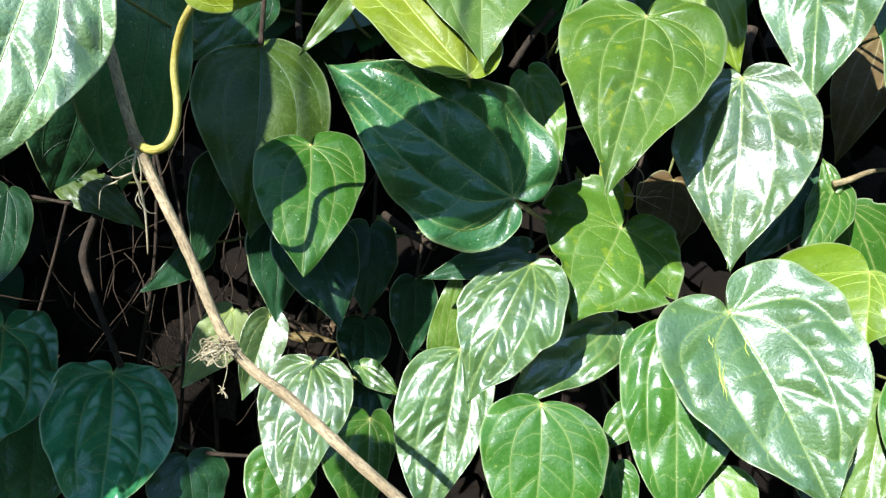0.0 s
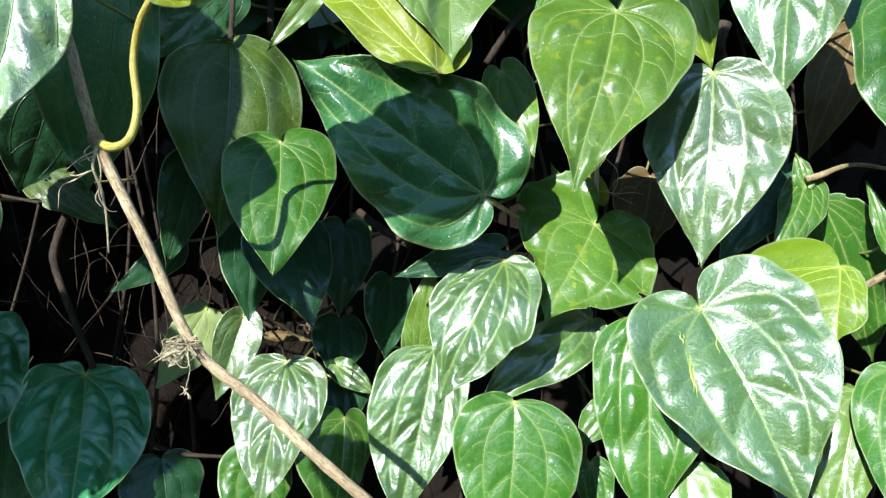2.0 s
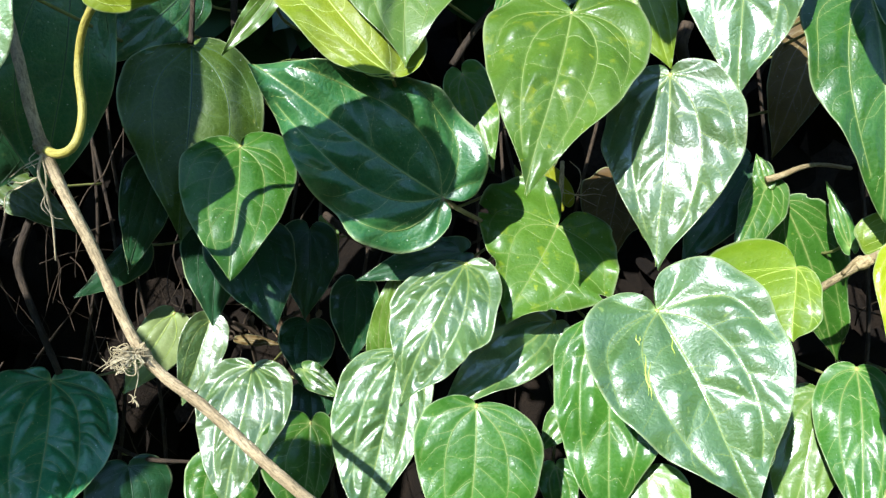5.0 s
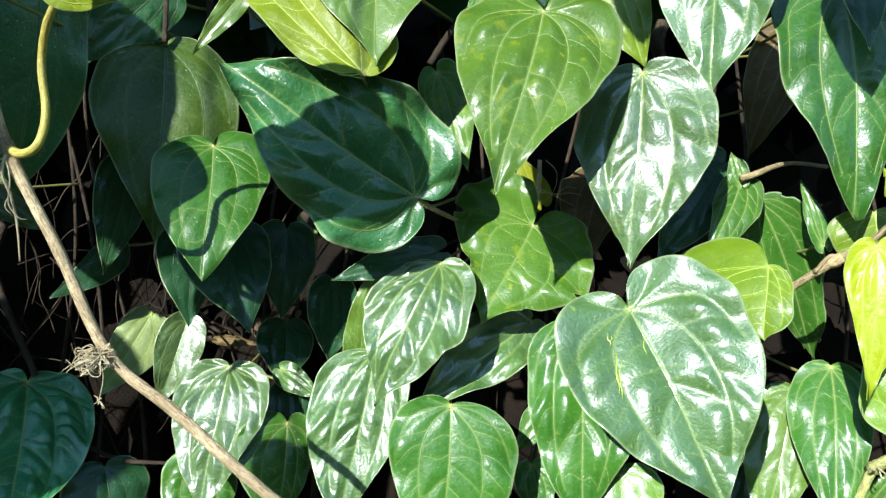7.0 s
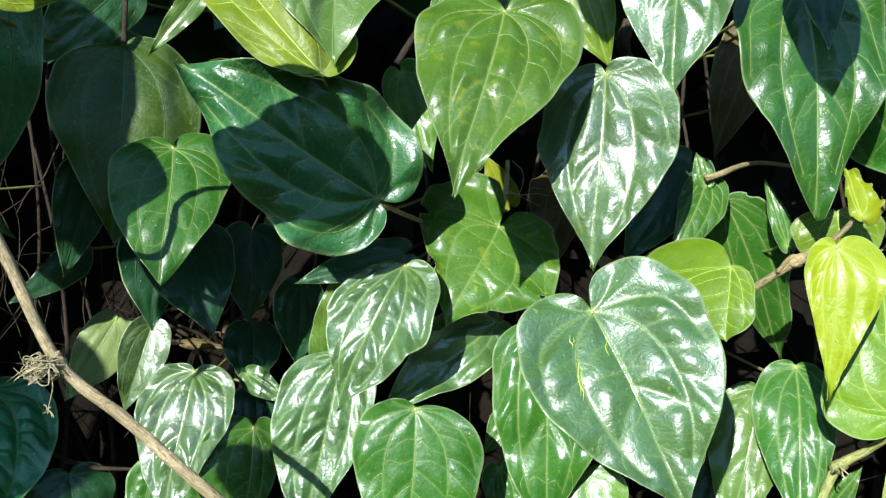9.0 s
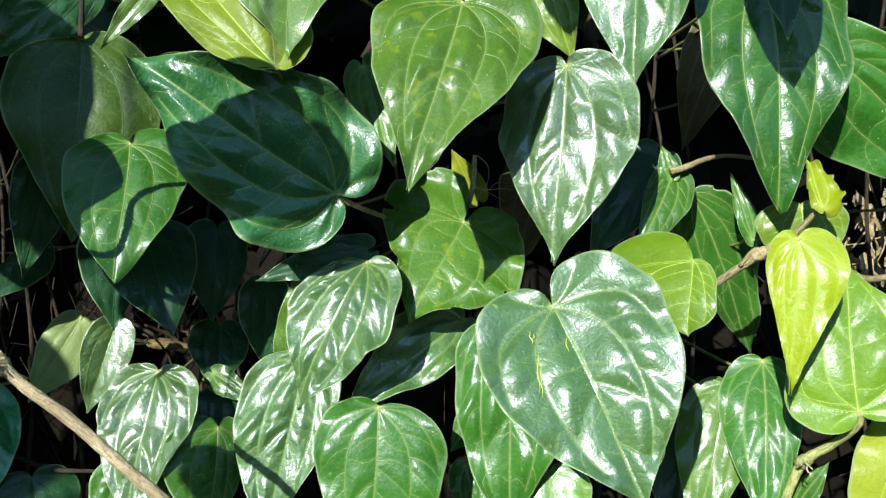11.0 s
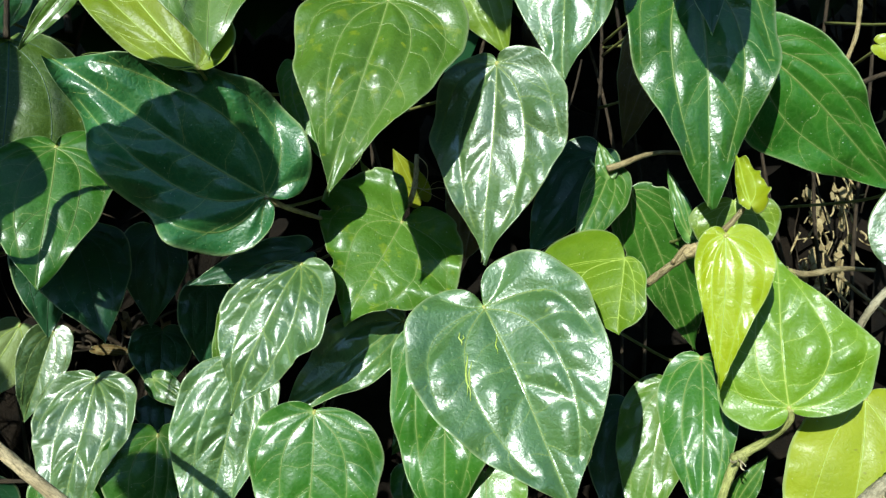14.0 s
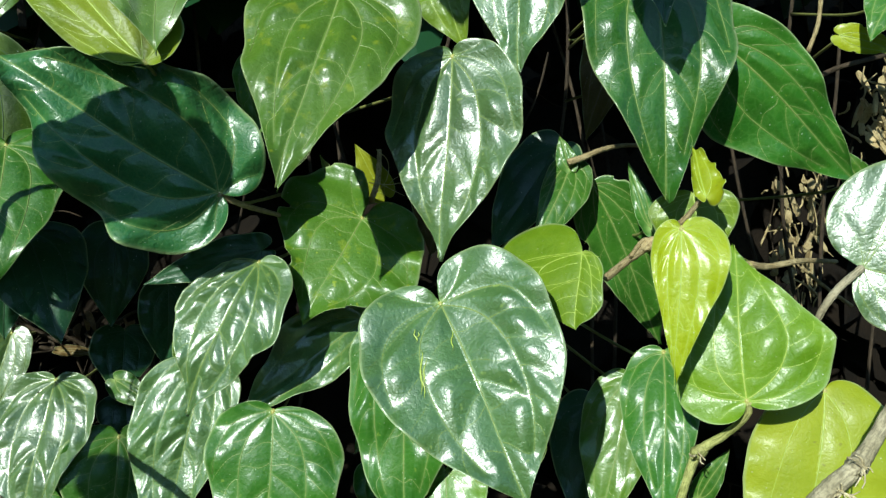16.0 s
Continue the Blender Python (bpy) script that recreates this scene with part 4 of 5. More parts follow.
leaf("small shining leaf at the bottom", (0.1118, 0.5400, 1.1503), (0.1181, 0.5300, 1.1076), (-0.116, -0.971, 0.210), 0.0150, 0.0150, veins=1, quilt=0.002, stalk=((0.0257, 0.1424, 0.0000), 0.0011), material=GREEN, fine=0.7, seed=68)
leaf("pale green leaf top at the bottom", (0.1619, 0.4750, 1.1654), (0.1615, 0.4600, 1.1154), (-0.256, -0.925, 0.280), 0.0269, 0.0269, veins=2, stalk=((-0.0283, 0.2082, 0.0000), 0.0011), material=FRESH, fine=0.7, seed=69)
leaf("big leaf lost in shade", (-0.4176, 0.6700, 1.1523), (-0.4092, 0.6500, 1.0491), (0.693, -0.695, 0.191), 0.0485, 0.0458, veins=2, stalk=((-0.0457, 0.0448, 0.0000), 0.0011), material=TEAL, vein=VEIN_SHADED, fine=0.7, seed=70)
leaf("dark leaf behind the shining pointed one", (0.2581, 0.5400, 1.3741), (0.2034, 0.5300, 1.2999), (-0.210, -0.936, 0.281), 0.0264, 0.0256, veins=2, stalk=((0.0245, 0.1215, 0.0000), 0.0011), material=SHADED, vein=VEIN_SHADED, fine=0.7, seed=71)
leaf("leaf with a yellow lit end", (0.1709, 0.5150, 1.5046), (0.1914, 0.5080, 1.4384), (-0.240, -0.970, 0.029), 0.0247, 0.0191, veins=1, stalk=((0.0246, 0.1691, 0.0000), 0.0011), material=SPRING, vein=VEIN_LIME, fine=0.7, seed=72)
leaf("small yellow leaf in the gap", (0.1290, 0.6000, 1.3500), (0.1080, 0.5880, 1.3900), (-0.066, -0.985, -0.162), 0.0120, 0.0130, veins=1, stalk=((-0.0224, 0.1201, 0.0000), 0.0011), material=YELLOW, vein=VEIN_LIME, fine=0.7, seed=73)
leaf("narrow pale sliver of a leaf", (0.0757, 0.5000, 1.4932), (0.0596, 0.4900, 1.4474), (0.054, -0.979, 0.194), 0.0047, 0.0055, veins=1, stalk=((-0.0032, 0.1627, 0.0000), 0.0011), material=GREEN, fine=0.7, seed=74)
leaf("curled dry brown leaf in the undergrowth", (-0.1657, 0.6700, 1.2303), (-0.1216, 0.6600, 1.2266), (-0.188, -0.938, 0.292), 0.0043, 0.0059, veins=1, wave=0.05, stalk=None, material=WITHERED, vein=VEIN_DRY, fine=0.7, seed=75)
leaf("tiny pale dried leaf in the gap", (0.0930, 0.5650, 1.3620), (0.0840, 0.5560, 1.3780), (-0.389, -0.869, 0.306), 0.0035, 0.0040, veins=1, fold=0.3, stalk=((0.0157, 0.1595, 0.0300), 0.0011), material=PALE, vein=VEIN_LIME, fine=0.7, seed=76)
# Unseen leaves facing the sun, placed to cast shade on the leaves below.
leaf("unseen broad vine leaf casting shade from above", (-0.0822, 0.2634, 1.4990), (-0.1594, 0.2634, 1.4405), (-0.376, -0.818, 0.434), 0.0291, 0.0366, lobe=0.1, peak=0.25, taper=0.35, stalk=((-0.1130, -0.2450, 0.1300), 0.0012), material=GREEN, seed=301)
leaf("unseen vine leaf casting shade from the side", (-0.3226, 0.4018, 1.5228), (-0.3166, 0.4018, 1.3800), (-0.376, -0.818, 0.434), 0.0598, 0.0598, lobe=0.1, peak=0.25, taper=0.35, stalk=((-0.1130, -0.2450, 0.1300), 0.0012), material=GREEN, seed=302)
leaf("unseen vine leaf casting shade from the side", (-0.3800, 0.4213, 1.4550), (-0.3327, 0.4213, 1.4091), (-0.376, -0.818, 0.434), 0.0289, 0.0280, lobe=0.1, peak=0.25, taper=0.35, stalk=((-0.1130, -0.2450, 0.1300), 0.0012), material=GREEN, seed=303)
leaf("unseen vine leaf casting shade from the side", (-0.5921, 0.1498, 1.5145), (-0.5794, 0.1498, 1.2300), (-0.376, -0.818, 0.434), 0.0950, 0.0622, lobe=0.1, peak=0.25, taper=0.35, stalk=((-0.1130, -0.2450, 0.1300), 0.0012), material=GREEN, seed=304)
leaf("unseen vine leaf casting shade from the side", (-0.5212, 0.1089, 1.5125), (-0.5215, 0.1089, 1.3070), (-0.376, -0.818, 0.434), 0.0598, 0.0598, lobe=0.1, peak=0.25, taper=0.35, stalk=((-0.1130, -0.2450, 0.1300), 0.0012), material=GREEN, seed=305)
leaf("unseen vine leaf casting shade from the side", (-0.3487, 0.2535, 1.6308), (-0.3352, 0.2535, 1.4489), (-0.376, -0.818, 0.434), 0.0300, 0.0600, lobe=0.1, peak=0.25, taper=0.35, stalk=((-0.1130, -0.2450, 0.1300), 0.0012), material=GREEN, seed=306)
leaf("unseen vine leaf casting shade from above", (0.2718, 0.3709, 1.5188), (0.2770, 0.3709, 1.4430), (-0.376, -0.818, 0.434), 0.0224, 0.0218, lobe=0.1, peak=0.25, taper=0.35, stalk=((-0.1130, -0.2450, 0.1300), 0.0012), material=GREEN, seed=307)
leaf("unseen small vine leaf casting shade from above", (0.0740, 0.2600, 1.6350), (0.0760, 0.2600, 1.5850), (-0.376, -0.818, 0.434), 0.0200, 0.0200, lobe=0.1, peak=0.25, taper=0.35, stalk=((-0.1130, -0.2450, 0.1300), 0.0012), material=GREEN, fine=0.7, seed=308)
leaf("unseen small vine leaf casting shade from the side", (-0.2640, 0.1560, 1.3760), (-0.2680, 0.1560, 1.3260), (-0.376, -0.818, 0.434), 0.0210, 0.0190, lobe=0.1, peak=0.25, taper=0.35, stalk=((-0.1130, -0.2450, 0.1300), 0.0012), material=GREEN, fine=0.7, seed=309)

# ---- stems and twigs ----
vine("long grey-brown climbing stem with ridged bark", [(-0.2390, 0.4300, 1.4865), (-0.2044, 0.3960, 1.4221), (-0.1809, 0.3800, 1.3679), (-0.1536, 0.3810, 1.3110), (-0.1292, 0.3820, 1.2582), (-0.0937, 0.3800, 1.2284), (-0.0564, 0.3780, 1.1952), (-0.0199, 0.3760, 1.1651)], [0.0030, 0.0031, 0.0031, 0.0029, 0.0030, 0.0031, 0.0031], BARK, seed=1, nodes=(2, 4))
stem("leaf_stalk", "smooth yellow leaf stalk bent like a hook", [(-0.1803, 0.3800, 1.3669), (-0.1673, 0.3720, 1.3633), (-0.1582, 0.3700, 1.3684), (-0.1555, 0.3720, 1.3847), (-0.1576, 0.3720, 1.4074), (-0.1512, 0.3650, 1.4263), (-0.1385, 0.3550, 1.4388), (-0.1284, 0.3450, 1.4449)], [0.00263, 0.00234, 0.00219, 0.00204, 0.00204, 0.00204], STALK_YELLOW, "stalk", seed=2, knobs=0.01)
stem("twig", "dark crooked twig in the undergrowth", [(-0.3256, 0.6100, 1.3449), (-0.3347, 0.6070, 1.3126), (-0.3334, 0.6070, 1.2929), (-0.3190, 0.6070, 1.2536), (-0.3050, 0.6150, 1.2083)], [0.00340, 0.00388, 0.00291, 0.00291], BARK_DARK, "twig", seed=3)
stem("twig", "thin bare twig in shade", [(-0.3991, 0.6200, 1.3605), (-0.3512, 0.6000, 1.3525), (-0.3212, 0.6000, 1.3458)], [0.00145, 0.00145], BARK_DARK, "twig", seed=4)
vine("brown knotty side stem carrying lime leaves", [(0.2703, 0.4750, 1.2815), (0.2800, 0.4600, 1.2925), (0.2912, 0.4500, 1.3025), (0.3069, 0.4400, 1.3141), (0.3161, 0.4280, 1.3286)], [0.00269, 0.00235, 0.00303, 0.00202, 0.00134], BARK_PALE, seed=5, nodes=(2,))
stem("twig", "thin second strand of the side stem", [(0.2803, 0.4550, 1.2951), (0.2878, 0.4500, 1.3050), (0.2965, 0.4500, 1.3036), (0.3086, 0.4400, 1.3123)], [0.00134, 0.00134, 0.00100], BARK_PALE, "twig", seed=6)
stem("twig", "pale dry bare stick", [(0.3675, 0.4820, 1.2854), (0.3849, 0.4900, 1.2828), (0.4140, 0.5000, 1.2849), (0.4566, 0.5300, 1.2816)], [0.00263, 0.00226, 0.00188, 0.00150], BARK_PALE, "twig", seed=7)
stem("twig", "reddish bare twig between leaves", [(0.2579, 0.5110, 1.3600), (0.2701, 0.5120, 1.3635), (0.2865, 0.5200, 1.3693), (0.3112, 0.5400, 1.3738), (0.3498, 0.5700, 1.3742)], [0.00280, 0.00200, 0.00160, 0.00160], BARK_PALE, "twig", seed=8)
stem("leaf_stalk", "pale grey bent leaf stalk", [(0.3906, 0.4500, 1.2447), (0.3923, 0.4430, 1.2574), (0.4015, 0.4400, 1.2707), (0.4170, 0.4410, 1.2821)], [0.00198, 0.00231, 0.00231], BARK_GREY, "stalk", seed=9)
vine("knotted yellow-brown stem with root stubs", [(0.3045, 0.4700, 1.1227), (0.3130, 0.4650, 1.1527), (0.3201, 0.4600, 1.1716), (0.3330, 0.4500, 1.1847), (0.3393, 0.4350, 1.1994), (0.3383, 0.4300, 1.2082)], [0.0029, 0.0029, 0.0032, 0.0024, 0.0021, 0.0019], BARK_OLIVE, seed=10, nodes=(2,))
vine("thick pale grey stem", [(0.3469, 0.4050, 1.1457), (0.3670, 0.4000, 1.1663), (0.3821, 0.3980, 1.1798), (0.3968, 0.3950, 1.2041), (0.4204, 0.3950, 1.2391)], [0.00472, 0.00530, 0.00413, 0.00354], BARK_GREY, seed=11, nodes=(2,))
stem("twig", "pinkish thin bare twig", [(0.4549, 0.5300, 1.4842), (0.4507, 0.5300, 1.4557), (0.4421, 0.5300, 1.4347)], [0.00160, 0.00160], BARK_PALE, "twig", seed=12)
stem("twig", "brown twig crossing behind leaves", [(0.4575, 0.5500, 1.4191), (0.4799, 0.5500, 1.4277), (0.5274, 0.5600, 1.4385)], [0.00209, 0.00167], BARK_DARK, "twig", seed=13)
stem("twig", "brown twig between leaves", [(0.0286, 0.4780, 1.3465), (0.0410, 0.4900, 1.3397), (0.0570, 0.5300, 1.3339)], [0.00199, 0.00179, 0.00159], BARK, "twig", seed=14)
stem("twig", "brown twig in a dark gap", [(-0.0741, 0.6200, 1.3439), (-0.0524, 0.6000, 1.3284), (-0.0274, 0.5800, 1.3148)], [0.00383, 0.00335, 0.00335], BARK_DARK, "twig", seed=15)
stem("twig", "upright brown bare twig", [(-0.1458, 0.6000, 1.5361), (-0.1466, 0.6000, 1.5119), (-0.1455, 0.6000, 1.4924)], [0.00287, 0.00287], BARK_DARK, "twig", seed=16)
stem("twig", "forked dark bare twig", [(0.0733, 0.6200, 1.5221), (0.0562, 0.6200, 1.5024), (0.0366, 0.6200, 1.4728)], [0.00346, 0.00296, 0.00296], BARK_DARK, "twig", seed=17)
stem("twig", "dry yellow stalk in the gap", [(0.1270, 0.5930, 1.3850), (0.1249, 0.5880, 1.3620), (0.1195, 0.5720, 1.3440)], [0.0019, 0.0022, 0.0022], BARK_PALE, "twig", seed=18)
stem("twig", "dark short wooden branch", [(0.2199, 0.5600, 1.4870), (0.2147, 0.5600, 1.4693), (0.2239, 0.5700, 1.4542)], [0.00539, 0.00539, 0.00404], BARK_DARK, "twig", seed=19)
stem("twig", "grey fallen twig low in the thicket", [(-0.2678, 0.6300, 1.1430), (-0.2331, 0.6200, 1.1336), (-0.1877, 0.6200, 1.1303)], [0.00199, 0.00199, 0.00149], BARK_DARK, "twig", seed=20)
stem("leaf_stalk", "thin dark leaf stalk with pale root specks", [(-0.1570, 0.5350, 1.5100), (-0.1590, 0.5380, 1.4900), (-0.1612, 0.5400, 1.4700)], [0.0021, 0.0018, 0.0022], BARK_DARK, "stalk", seed=21)
stem("twig", "pale broken stick end in the gap", [(0.5300, 0.6000, 1.3060), (0.5480, 0.5950, 1.3150), (0.5680, 0.5900, 1.3240)], [0.0030, 0.0027, 0.0026], BARK_PALE, "twig", seed=22)
stem("twig", "thin crooked brown twig in the gap", [(0.4300, 0.5300, 1.2790), (0.4480, 0.5350, 1.2650), (0.4570, 0.5300, 1.2560), (0.4700, 0.5350, 1.2480)], [0.0014, 0.0013, 0.0015], BARK_PALE, "twig", seed=23)
# Unseen runners, added so that four of the shade-casting leaves hang from something.
for k, (x, y, z) in enumerate(((-0.0822, 0.2634, 1.4990), (-0.5921, 0.1498, 1.5145), (0.0740, 0.2600, 1.6350), (-0.2640, 0.1560, 1.3760))):
    a = np.array([x - 0.113, y - 0.245, z + 0.130])
    vine("thin unseen vine runner added to hold a shade-casting leaf", [tuple(a), tuple(a - 0.25 * np.array(SUN_WAY)), (a[0] - 0.16, -0.25, 2.05), (a[0] - 0.14, 0.2, 2.32), (a[0] - 0.10, 0.64, 2.2)],
         [0.0016, 0.0020, 0.0026, 0.0030], BARK_OLIVE, (2,), sides=8, seed=70 + k, group="overhanging runners")

# ---- aerial roots at the nodes ----
roots("pale dry aerial roots hanging from a stem node", [
    [(-0.1790, 0.3760, 1.3633), (-0.1810, 0.3760, 1.3535), (-0.1775, 0.3780, 1.3415), (-0.1758, 0.3800, 1.3278), (-0.1744, 0.3800, 1.3078)],
    [(-0.1789, 0.3760, 1.3611), (-0.1757, 0.3740, 1.3502), (-0.1778, 0.3760, 1.3382), (-0.1737, 0.3780, 1.3307), (-0.1702, 0.3800, 1.3300)],
    [(-0.1799, 0.3760, 1.3620), (-0.1856, 0.3720, 1.3575), (-0.1922, 0.3700, 1.3512)],
    [(-0.1799, 0.3760, 1.3596), (-0.1875, 0.3740, 1.3557), (-0.1844, 0.3740, 1.3532)],
    [(-0.1810, 0.3760, 1.3520), (-0.1906, 0.3760, 1.3467), (-0.1994, 0.3780, 1.3429), (-0.2019, 0.3800, 1.3317)],
    [(-0.1810, 0.3760, 1.3520), (-0.1881, 0.3740, 1.3487), (-0.1942, 0.3740, 1.3496)],
    [(-0.1775, 0.3780, 1.3445), (-0.1796, 0.3760, 1.3367), (-0.1768, 0.3780, 1.3317)],
    [(-0.1824, 0.3760, 1.3651), (-0.1835, 0.3720, 1.3605), (-0.1804, 0.3720, 1.3560)],
], 0.00042, 21, 2.0)
tuft = random.Random(5)
strands = []
for k in range(48):
    a = Vector((-0.1290, 0.3760, 1.2590))
    out = Vector((tuft.uniform(-0.014, 0.003), tuft.uniform(-0.008, 0.002), tuft.uniform(-0.009, 0.003)))
    side = Vector((tuft.uniform(-0.006, 0.006), tuft.uniform(-0.004, 0.004), tuft.uniform(-0.006, 0.006)))
    strands.append([tuple(a + out * 0.25), tuple(a + out * 0.7 + side), tuple(a + out + side * 0.2), tuple(a + out * 0.85 - side)])
strands.append([(-0.1271, 0.3760, 1.2590), (-0.1343, 0.3720, 1.2600), (-0.1441, 0.3700, 1.2536), (-0.1492, 0.3700, 1.2500)])
strands.append([(-0.1295, 0.3760, 1.2535), (-0.1289, 0.3760, 1.2460), (-0.1306, 0.3760, 1.2384), (-0.1318, 0.3760, 1.2329)])
for k in range(7):
    a = Vector((-0.1318, 0.3760, 1.2354))
    d = Vector((tuft.uniform(-0.004, 0.004), tuft.uniform(-0.003, 0.003), tuft.uniform(-0.005, 0.003)))
    strands.append([tuple(a), tuple(a + d * 0.6 + Vector((0.0008, 0, 0))), tuple(a + d)])
roots("matted tuft of dry aerial roots on the stem", strands, 0.00033, 31)
roots("fine rootlets hanging in the gap between leaves", [
    [(0.1197, 0.5500, 1.3556), (0.1336, 0.5450, 1.3531), (0.1429, 0.5400, 1.3535), (0.1513, 0.5400, 1.3518)],
    [(0.1219, 0.5500, 1.3578), (0.1357, 0.5450, 1.3496), (0.1450, 0.5400, 1.3441)],
    [(0.1336, 0.5450, 1.3531), (0.1400, 0.5450, 1.3582), (0.1472, 0.5450, 1.3574)],
    [(0.1261, 0.5500, 1.3796), (0.1339, 0.5500, 1.3709), (0.1326, 0.5500, 1.3578), (0.1240, 0.5500, 1.3469)],
], 0.00028, 41)
roots("short root stubs on a yellow-brown stem", [
    [(0.3147, 0.4520, 1.1722), (0.3098, 0.4470, 1.1733), (0.3077, 0.4450, 1.1758)],
    [(0.3174, 0.4520, 1.1713), (0.3152, 0.4470, 1.1695), (0.3169, 0.4460, 1.1684)],
    [(0.3161, 0.4520, 1.1735), (0.3174, 0.4470, 1.1715), (0.3172, 0.4450, 1.1711)],
], 0.0007, 51)
bristle = random.Random(11)
for label, spot in (("short pale roots bristling from the grey stem", (0.3815, 0.3930, 1.1790)), ("second tuft of short roots on the grey stem", (0.3700, 0.3940, 1.1660))):
    strands = []
    for k in range(14):
        a = Vector(spot)
        d = Vector((bristle.uniform(-0.010, 0.010), bristle.uniform(-0.006, 0.000), bristle.uniform(-0.010, 0.007)))
        bow = Vector((bristle.uniform(-0.002, 0.002), 0, bristle.uniform(-0.002, 0.002)))
        strands.append([tuple(a), tuple(a + d * 0.55 + bow), tuple(a + d)])
    roots(label, strands, 0.00055, 61)

# ---- fine roots and dry litter deep in the thicket ----
def tangle(name, label, count, box, size, thick, material, seed, category, upright=0.6):
    """Many thin crooked strands in one mesh."""
    rng = np.random.default_rng(seed)
    verts, faces = [], []
    (x0, x1), (y0, y1), (z0, z1) = box
    for k in range(count):
        p = np.array([rng.uniform(x0, x1), rng.uniform(y0, y1), rng.uniform(z0, z1)])
        way = np.array([rng.normal() * (1 - upright), rng.normal() * 0.25, rng.normal() * (0.4 + upright)])
        way = way / np.linalg.norm(way) * size * rng.uniform(0.5, 1.3)
        line = [p]
        for j in range(4):
            way = way + rng.normal(size=3) * size * 0.22
            line.append(line[-1] + way)
        r = thick * rng.uniform(0.5, 1.4)
        me = tube("strand", line, [r, r * 0.9, r * 0.6], 5, 3, 0.1, seed + k)
        first = len(verts)
        verts.extend(v.co.copy() for v in me.vertices)
        faces.extend(tuple(i + first for i in f.vertices) for f in me.polygons)
        bpy.data.meshes.remove(me)
    ob = new(name, mesh_of(name, verts, faces))
    ob.data.materials.append(material)
    return tagged(ob, label, category, kind="stuff")


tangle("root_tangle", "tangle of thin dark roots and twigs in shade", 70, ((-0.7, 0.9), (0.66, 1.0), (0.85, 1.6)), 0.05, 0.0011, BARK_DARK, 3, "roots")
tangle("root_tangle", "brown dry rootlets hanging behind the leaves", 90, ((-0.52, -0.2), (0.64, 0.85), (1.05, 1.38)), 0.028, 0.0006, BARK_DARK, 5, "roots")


def flakes(label, count, box, size, material, seed):
    """Small torn plates of dry bark, in one mesh."""
    rng = np.random.default_rng(seed)
    verts, faces = [], []
    (x0, x1), (y0, y1), (z0, z1) = box
    for k in range(count):
        m = pose(rng.uniform(x0, x1), rng.uniform(y0, y1), rng.uniform(z0, z1), rng.uniform(50, 130), rng.uniform(-35, 35), rng.uniform(-40, 40))
        long, wide = size * rng.uniform(0.5, 1.6), size * rng.uniform(0.25, 0.6)
        first, n = len(verts), 9
        rim = [(math.cos(6.2832 * a / n) * wide * rng.uniform(0.6, 1.2), math.sin(6.2832 * a / n) * long * rng.uniform(0.6, 1.2)) for a in range(n)]
        for h in (0.0009, -0.0009):
            verts.extend(m @ Vector((x, y, h + 14 * x * x)) for x, y in rim)
        faces.append(tuple(range(first, first + n)))
        faces.append(tuple(range(first + 2 * n - 1, first + n - 1, -1)))
        faces.extend((first + a, first + n + a, first + n + (a + 1) % n, first + (a + 1) % n) for a in range(n))
    ob = new("dry_litter", mesh_of("dry_litter", verts, faces, smooth=False))
    ob.data.materials.append(material)
    return tagged(ob, label, "litter", kind="stuff")


flakes("pale dry bark flakes on the bank", 46, ((0.512, 0.548), (0.69, 0.74), (1.255, 1.362)), 0.0075, BARK_PALE, 7)
tangle("dry_litter", "pale dry bark shreds and straw on the bank", 50, ((0.515, 0.555), (0.68, 0.74), (1.235, 1.36)), 0.0055, 0.0010, BARK_PALE, 7, "litter", 0.75)
flakes("pale dry bark caught between stems", 40, ((0.515, 0.565), (0.56, 0.60), (1.365, 1.425)), 0.0080, BARK_PALE, 19)
tangle("dry_litter", "pale dry straw caught between stems", 40, ((0.505, 0.565), (0.56, 0.60), (1.365, 1.425)), 0.0050, 0.0010, BARK_PALE, 9, "litter", 0.7)
flakes("curled brown dead leaf scraps in the dark", 12, ((-0.165, -0.09), (0.66, 0.70), (1.225, 1.262)), 0.0070, WITHERED_SCRAP, 23)
tangle("dry_litter", "brown dead leaf bits in the dark", 14, ((-0.18, -0.14), (0.66, 0.7), (1.22, 1.25)), 0.008, 0.0016, BARK_DARK, 13, "litter", 0.1)

# ---- unseen leaves added above and beside, shading the thicket ----
models = [ob for ob in scene.objects if ob.name.startswith("vine_leaf") and ob.type == "EMPTY" and len(ob.children_recursive) < 9][:20]
chance = random.Random(7)
for k in range(60):
    model = chance.choice(models)
    x, y, z = chance.uniform(-0.75, 1.05), chance.uniform(0.44, 0.62), chance.uniform(1.66, 2.1)
    turn = pose(x, y, z) @ pose(0, 0, 0, chance.uniform(-25, 25), 0, chance.uniform(-35, 35)) @ pose(0, 0, 0, 0, chance.uniform(-40, 40), 0)
    copy_thing(model, turn @ model.matrix_basis.to_3x3().normalized().to_4x4())


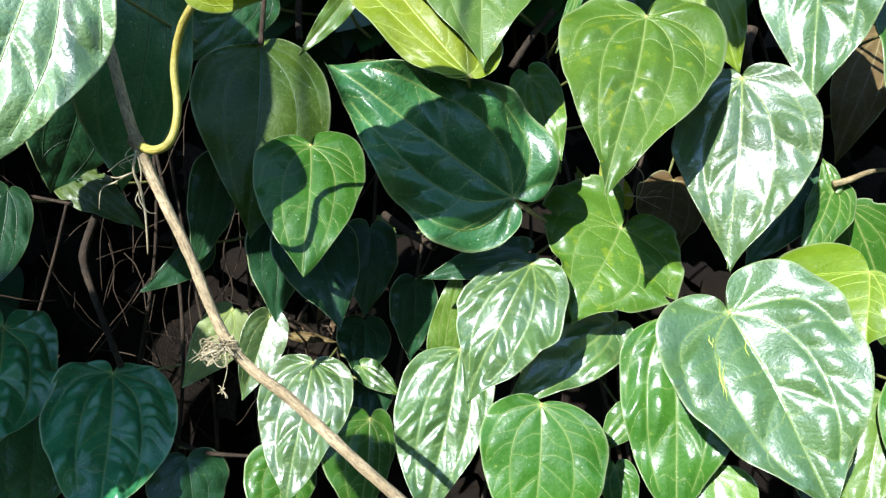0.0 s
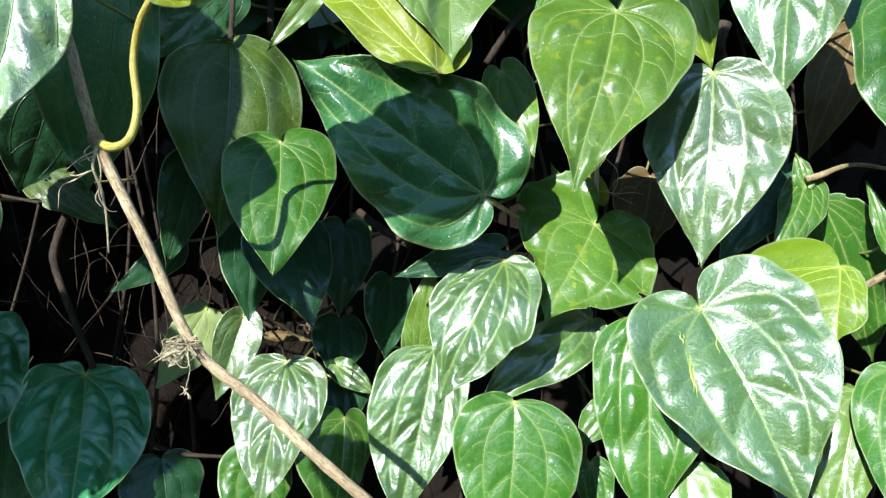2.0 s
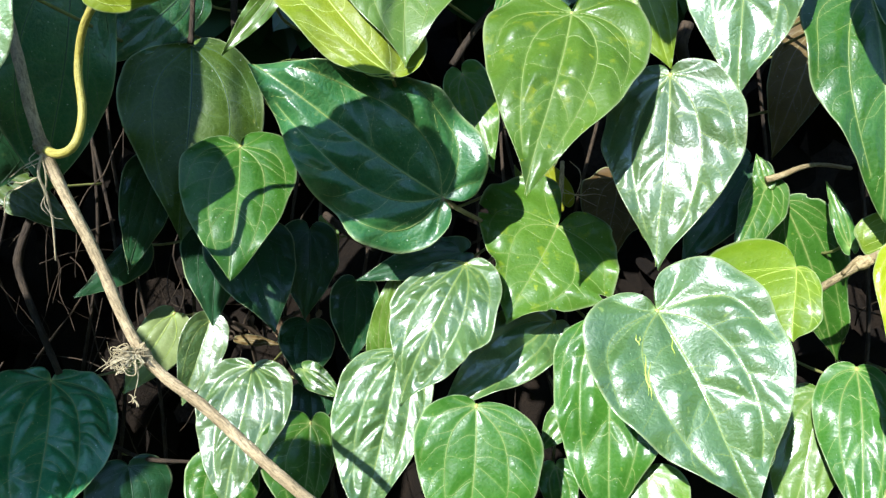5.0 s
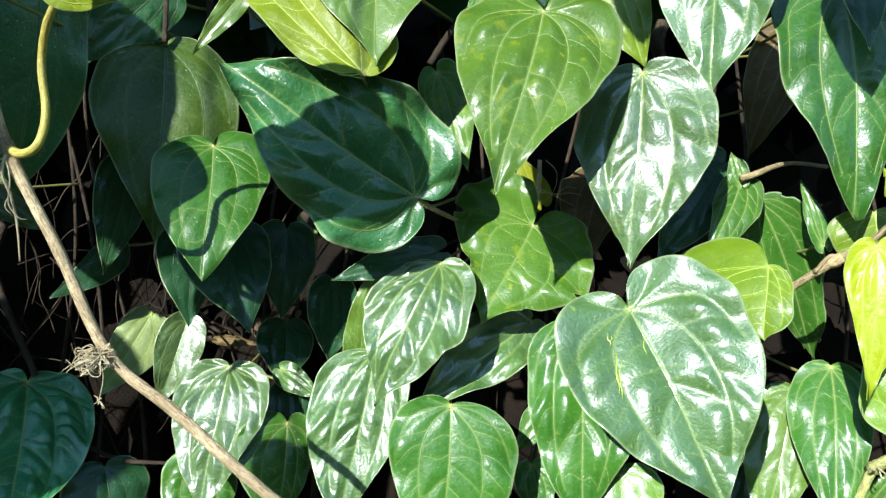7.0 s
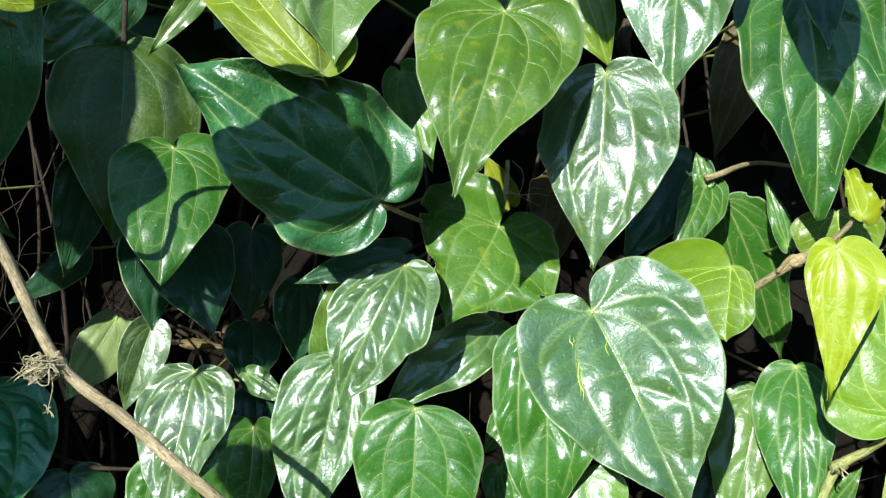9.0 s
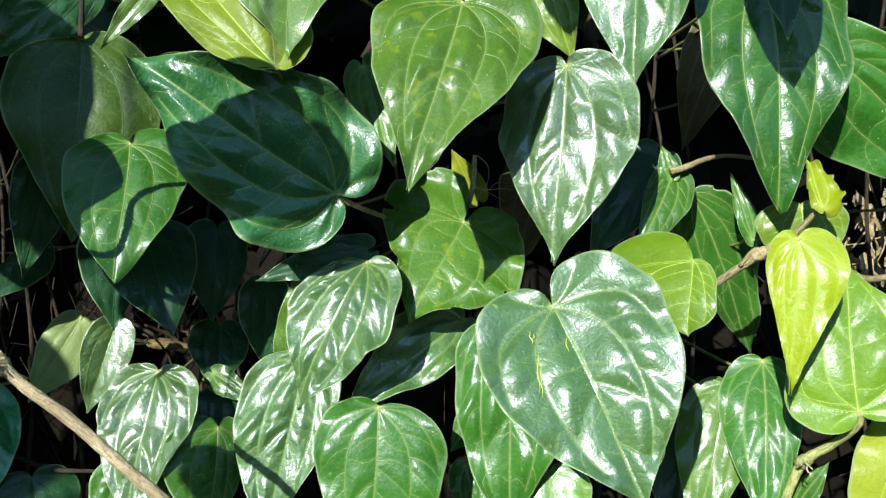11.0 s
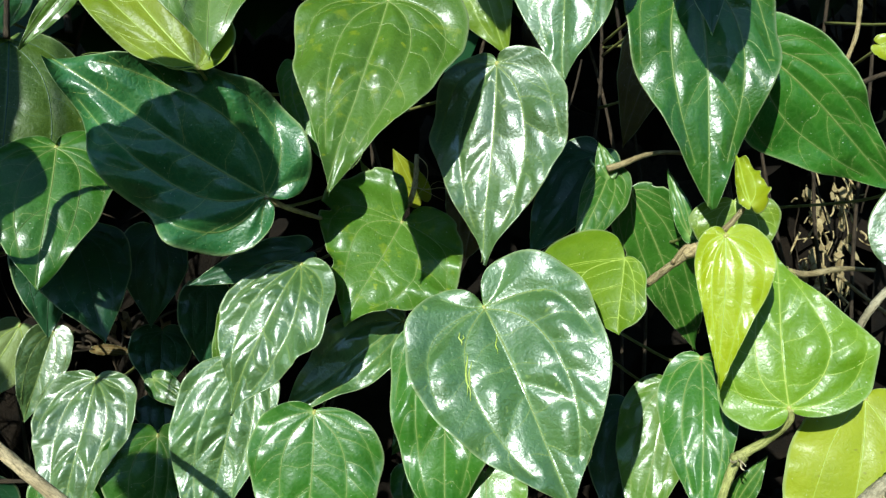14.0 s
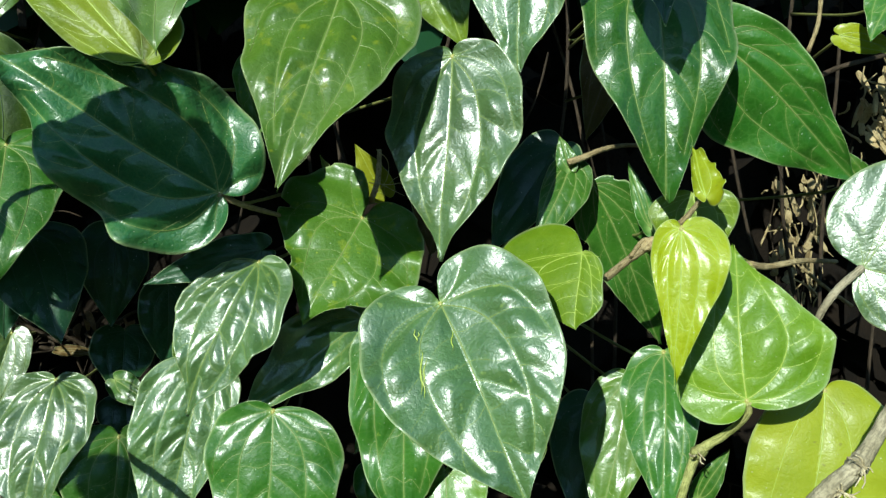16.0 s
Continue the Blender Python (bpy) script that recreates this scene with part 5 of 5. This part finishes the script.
def foliage(label, count, boxes, seed, material):
    """Dense leaves, too many to count, in one mesh, added to shade or back the thicket."""
    rng = np.random.default_rng(seed)
    half = bezier([(0, 0), (0.04, -0.2), (0.43, -0.12), (0.42, 0.25)], np.linspace(0, 1, 6))[:, :2].tolist() + bezier([(0.42, 0.25), (0.4, 0.55), (0.1, 0.86), (0, 1)], np.linspace(0, 1, 6))[1:, :2].tolist()
    verts, faces = [], []
    for k in range(count):
        (x0, x1), (y0, y1), (z0, z1) = boxes[k % len(boxes)]
        size = rng.uniform(0.08, 0.15)
        m = pose(rng.uniform(x0, x1), rng.uniform(y0, y1), rng.uniform(z0, z1)) @ pose(0, 0, 0, rng.uniform(-50, 5), 0, rng.uniform(-50, 50)) @ pose(0, 0, 0, 0, rng.uniform(-50, 50), 0)
        for sign in (-1, 1):
            first = len(verts)
            for (x, y) in half:
                verts.append(m @ Vector((sign * x * size, 0.15 * size * (x - 2 * x * x) - 0.1 * size * y * (1 - y), -y * size)))
            for (x, y) in half[1:-1]:
                verts.append(m @ Vector((0, -0.1 * size * y * (1 - y), -max(y, 0) * size)))
            n = len(half)
            for i in range(n - 1):
                a, b = first + i, first + i + 1
                c = first + n + i if 0 < i + 1 < n - 1 else None
                d = first + n + i - 1 if i > 0 else None
                quad = [q for q in (a, b, c, d) if q is not None]
                faces.append(quad if sign > 0 else quad[::-1])
    ob = new("dense_foliage", mesh_of("dense_foliage", verts, faces))
    ob.data.materials.append(material)
    return tagged(ob, label, "foliage", kind="stuff")


# Canopy and side foliage out of view, placed to keep sun off the bank.
foliage("dense unseen vine foliage added to shade the bank", 4200, [((-0.95, 0.75), (0.63, 0.76), (1.59, 1.85)), ((-1.3, 0.8), (0.65, 0.85), (1.72, 2.05)), ((-1.3, 0.8), (0.7, 1.0), (1.8, 2.3)), ((-0.95, 0.75), (0.66, 0.85), (1.64, 1.85)), ((-1.0, -0.6), (0.44, 0.65), (1.1, 1.75)), ((-1.3, 1.6), (0.44, 0.66), (1.65, 1.95)), ((-1.3, 1.6), (0.46, 0.7), (1.65, 2.2)), ((-1.3, 1.6), (0.6, 1.0), (1.7, 2.4)),
        ((-1.5, -0.62), (0.45, 0.9), (0.5, 1.7)), ((0.85, 1.8), (0.45, 0.9), (0.5, 1.7)), ((-0.6, 0.8), (0.5, 0.9), (0.3, 0.85))], 17, SHADED)
# Added leaf backing, blackened so that the gaps read as shade.
foliage("near-black leaf backing with the gaps' shade in its colour", 1000, [((-1.0, 1.2), (0.9, 1.25), (0.75, 1.25)), ((-1.0, 1.2), (0.9, 1.25), (1.2, 1.8))], 29, GAP_SHADE)
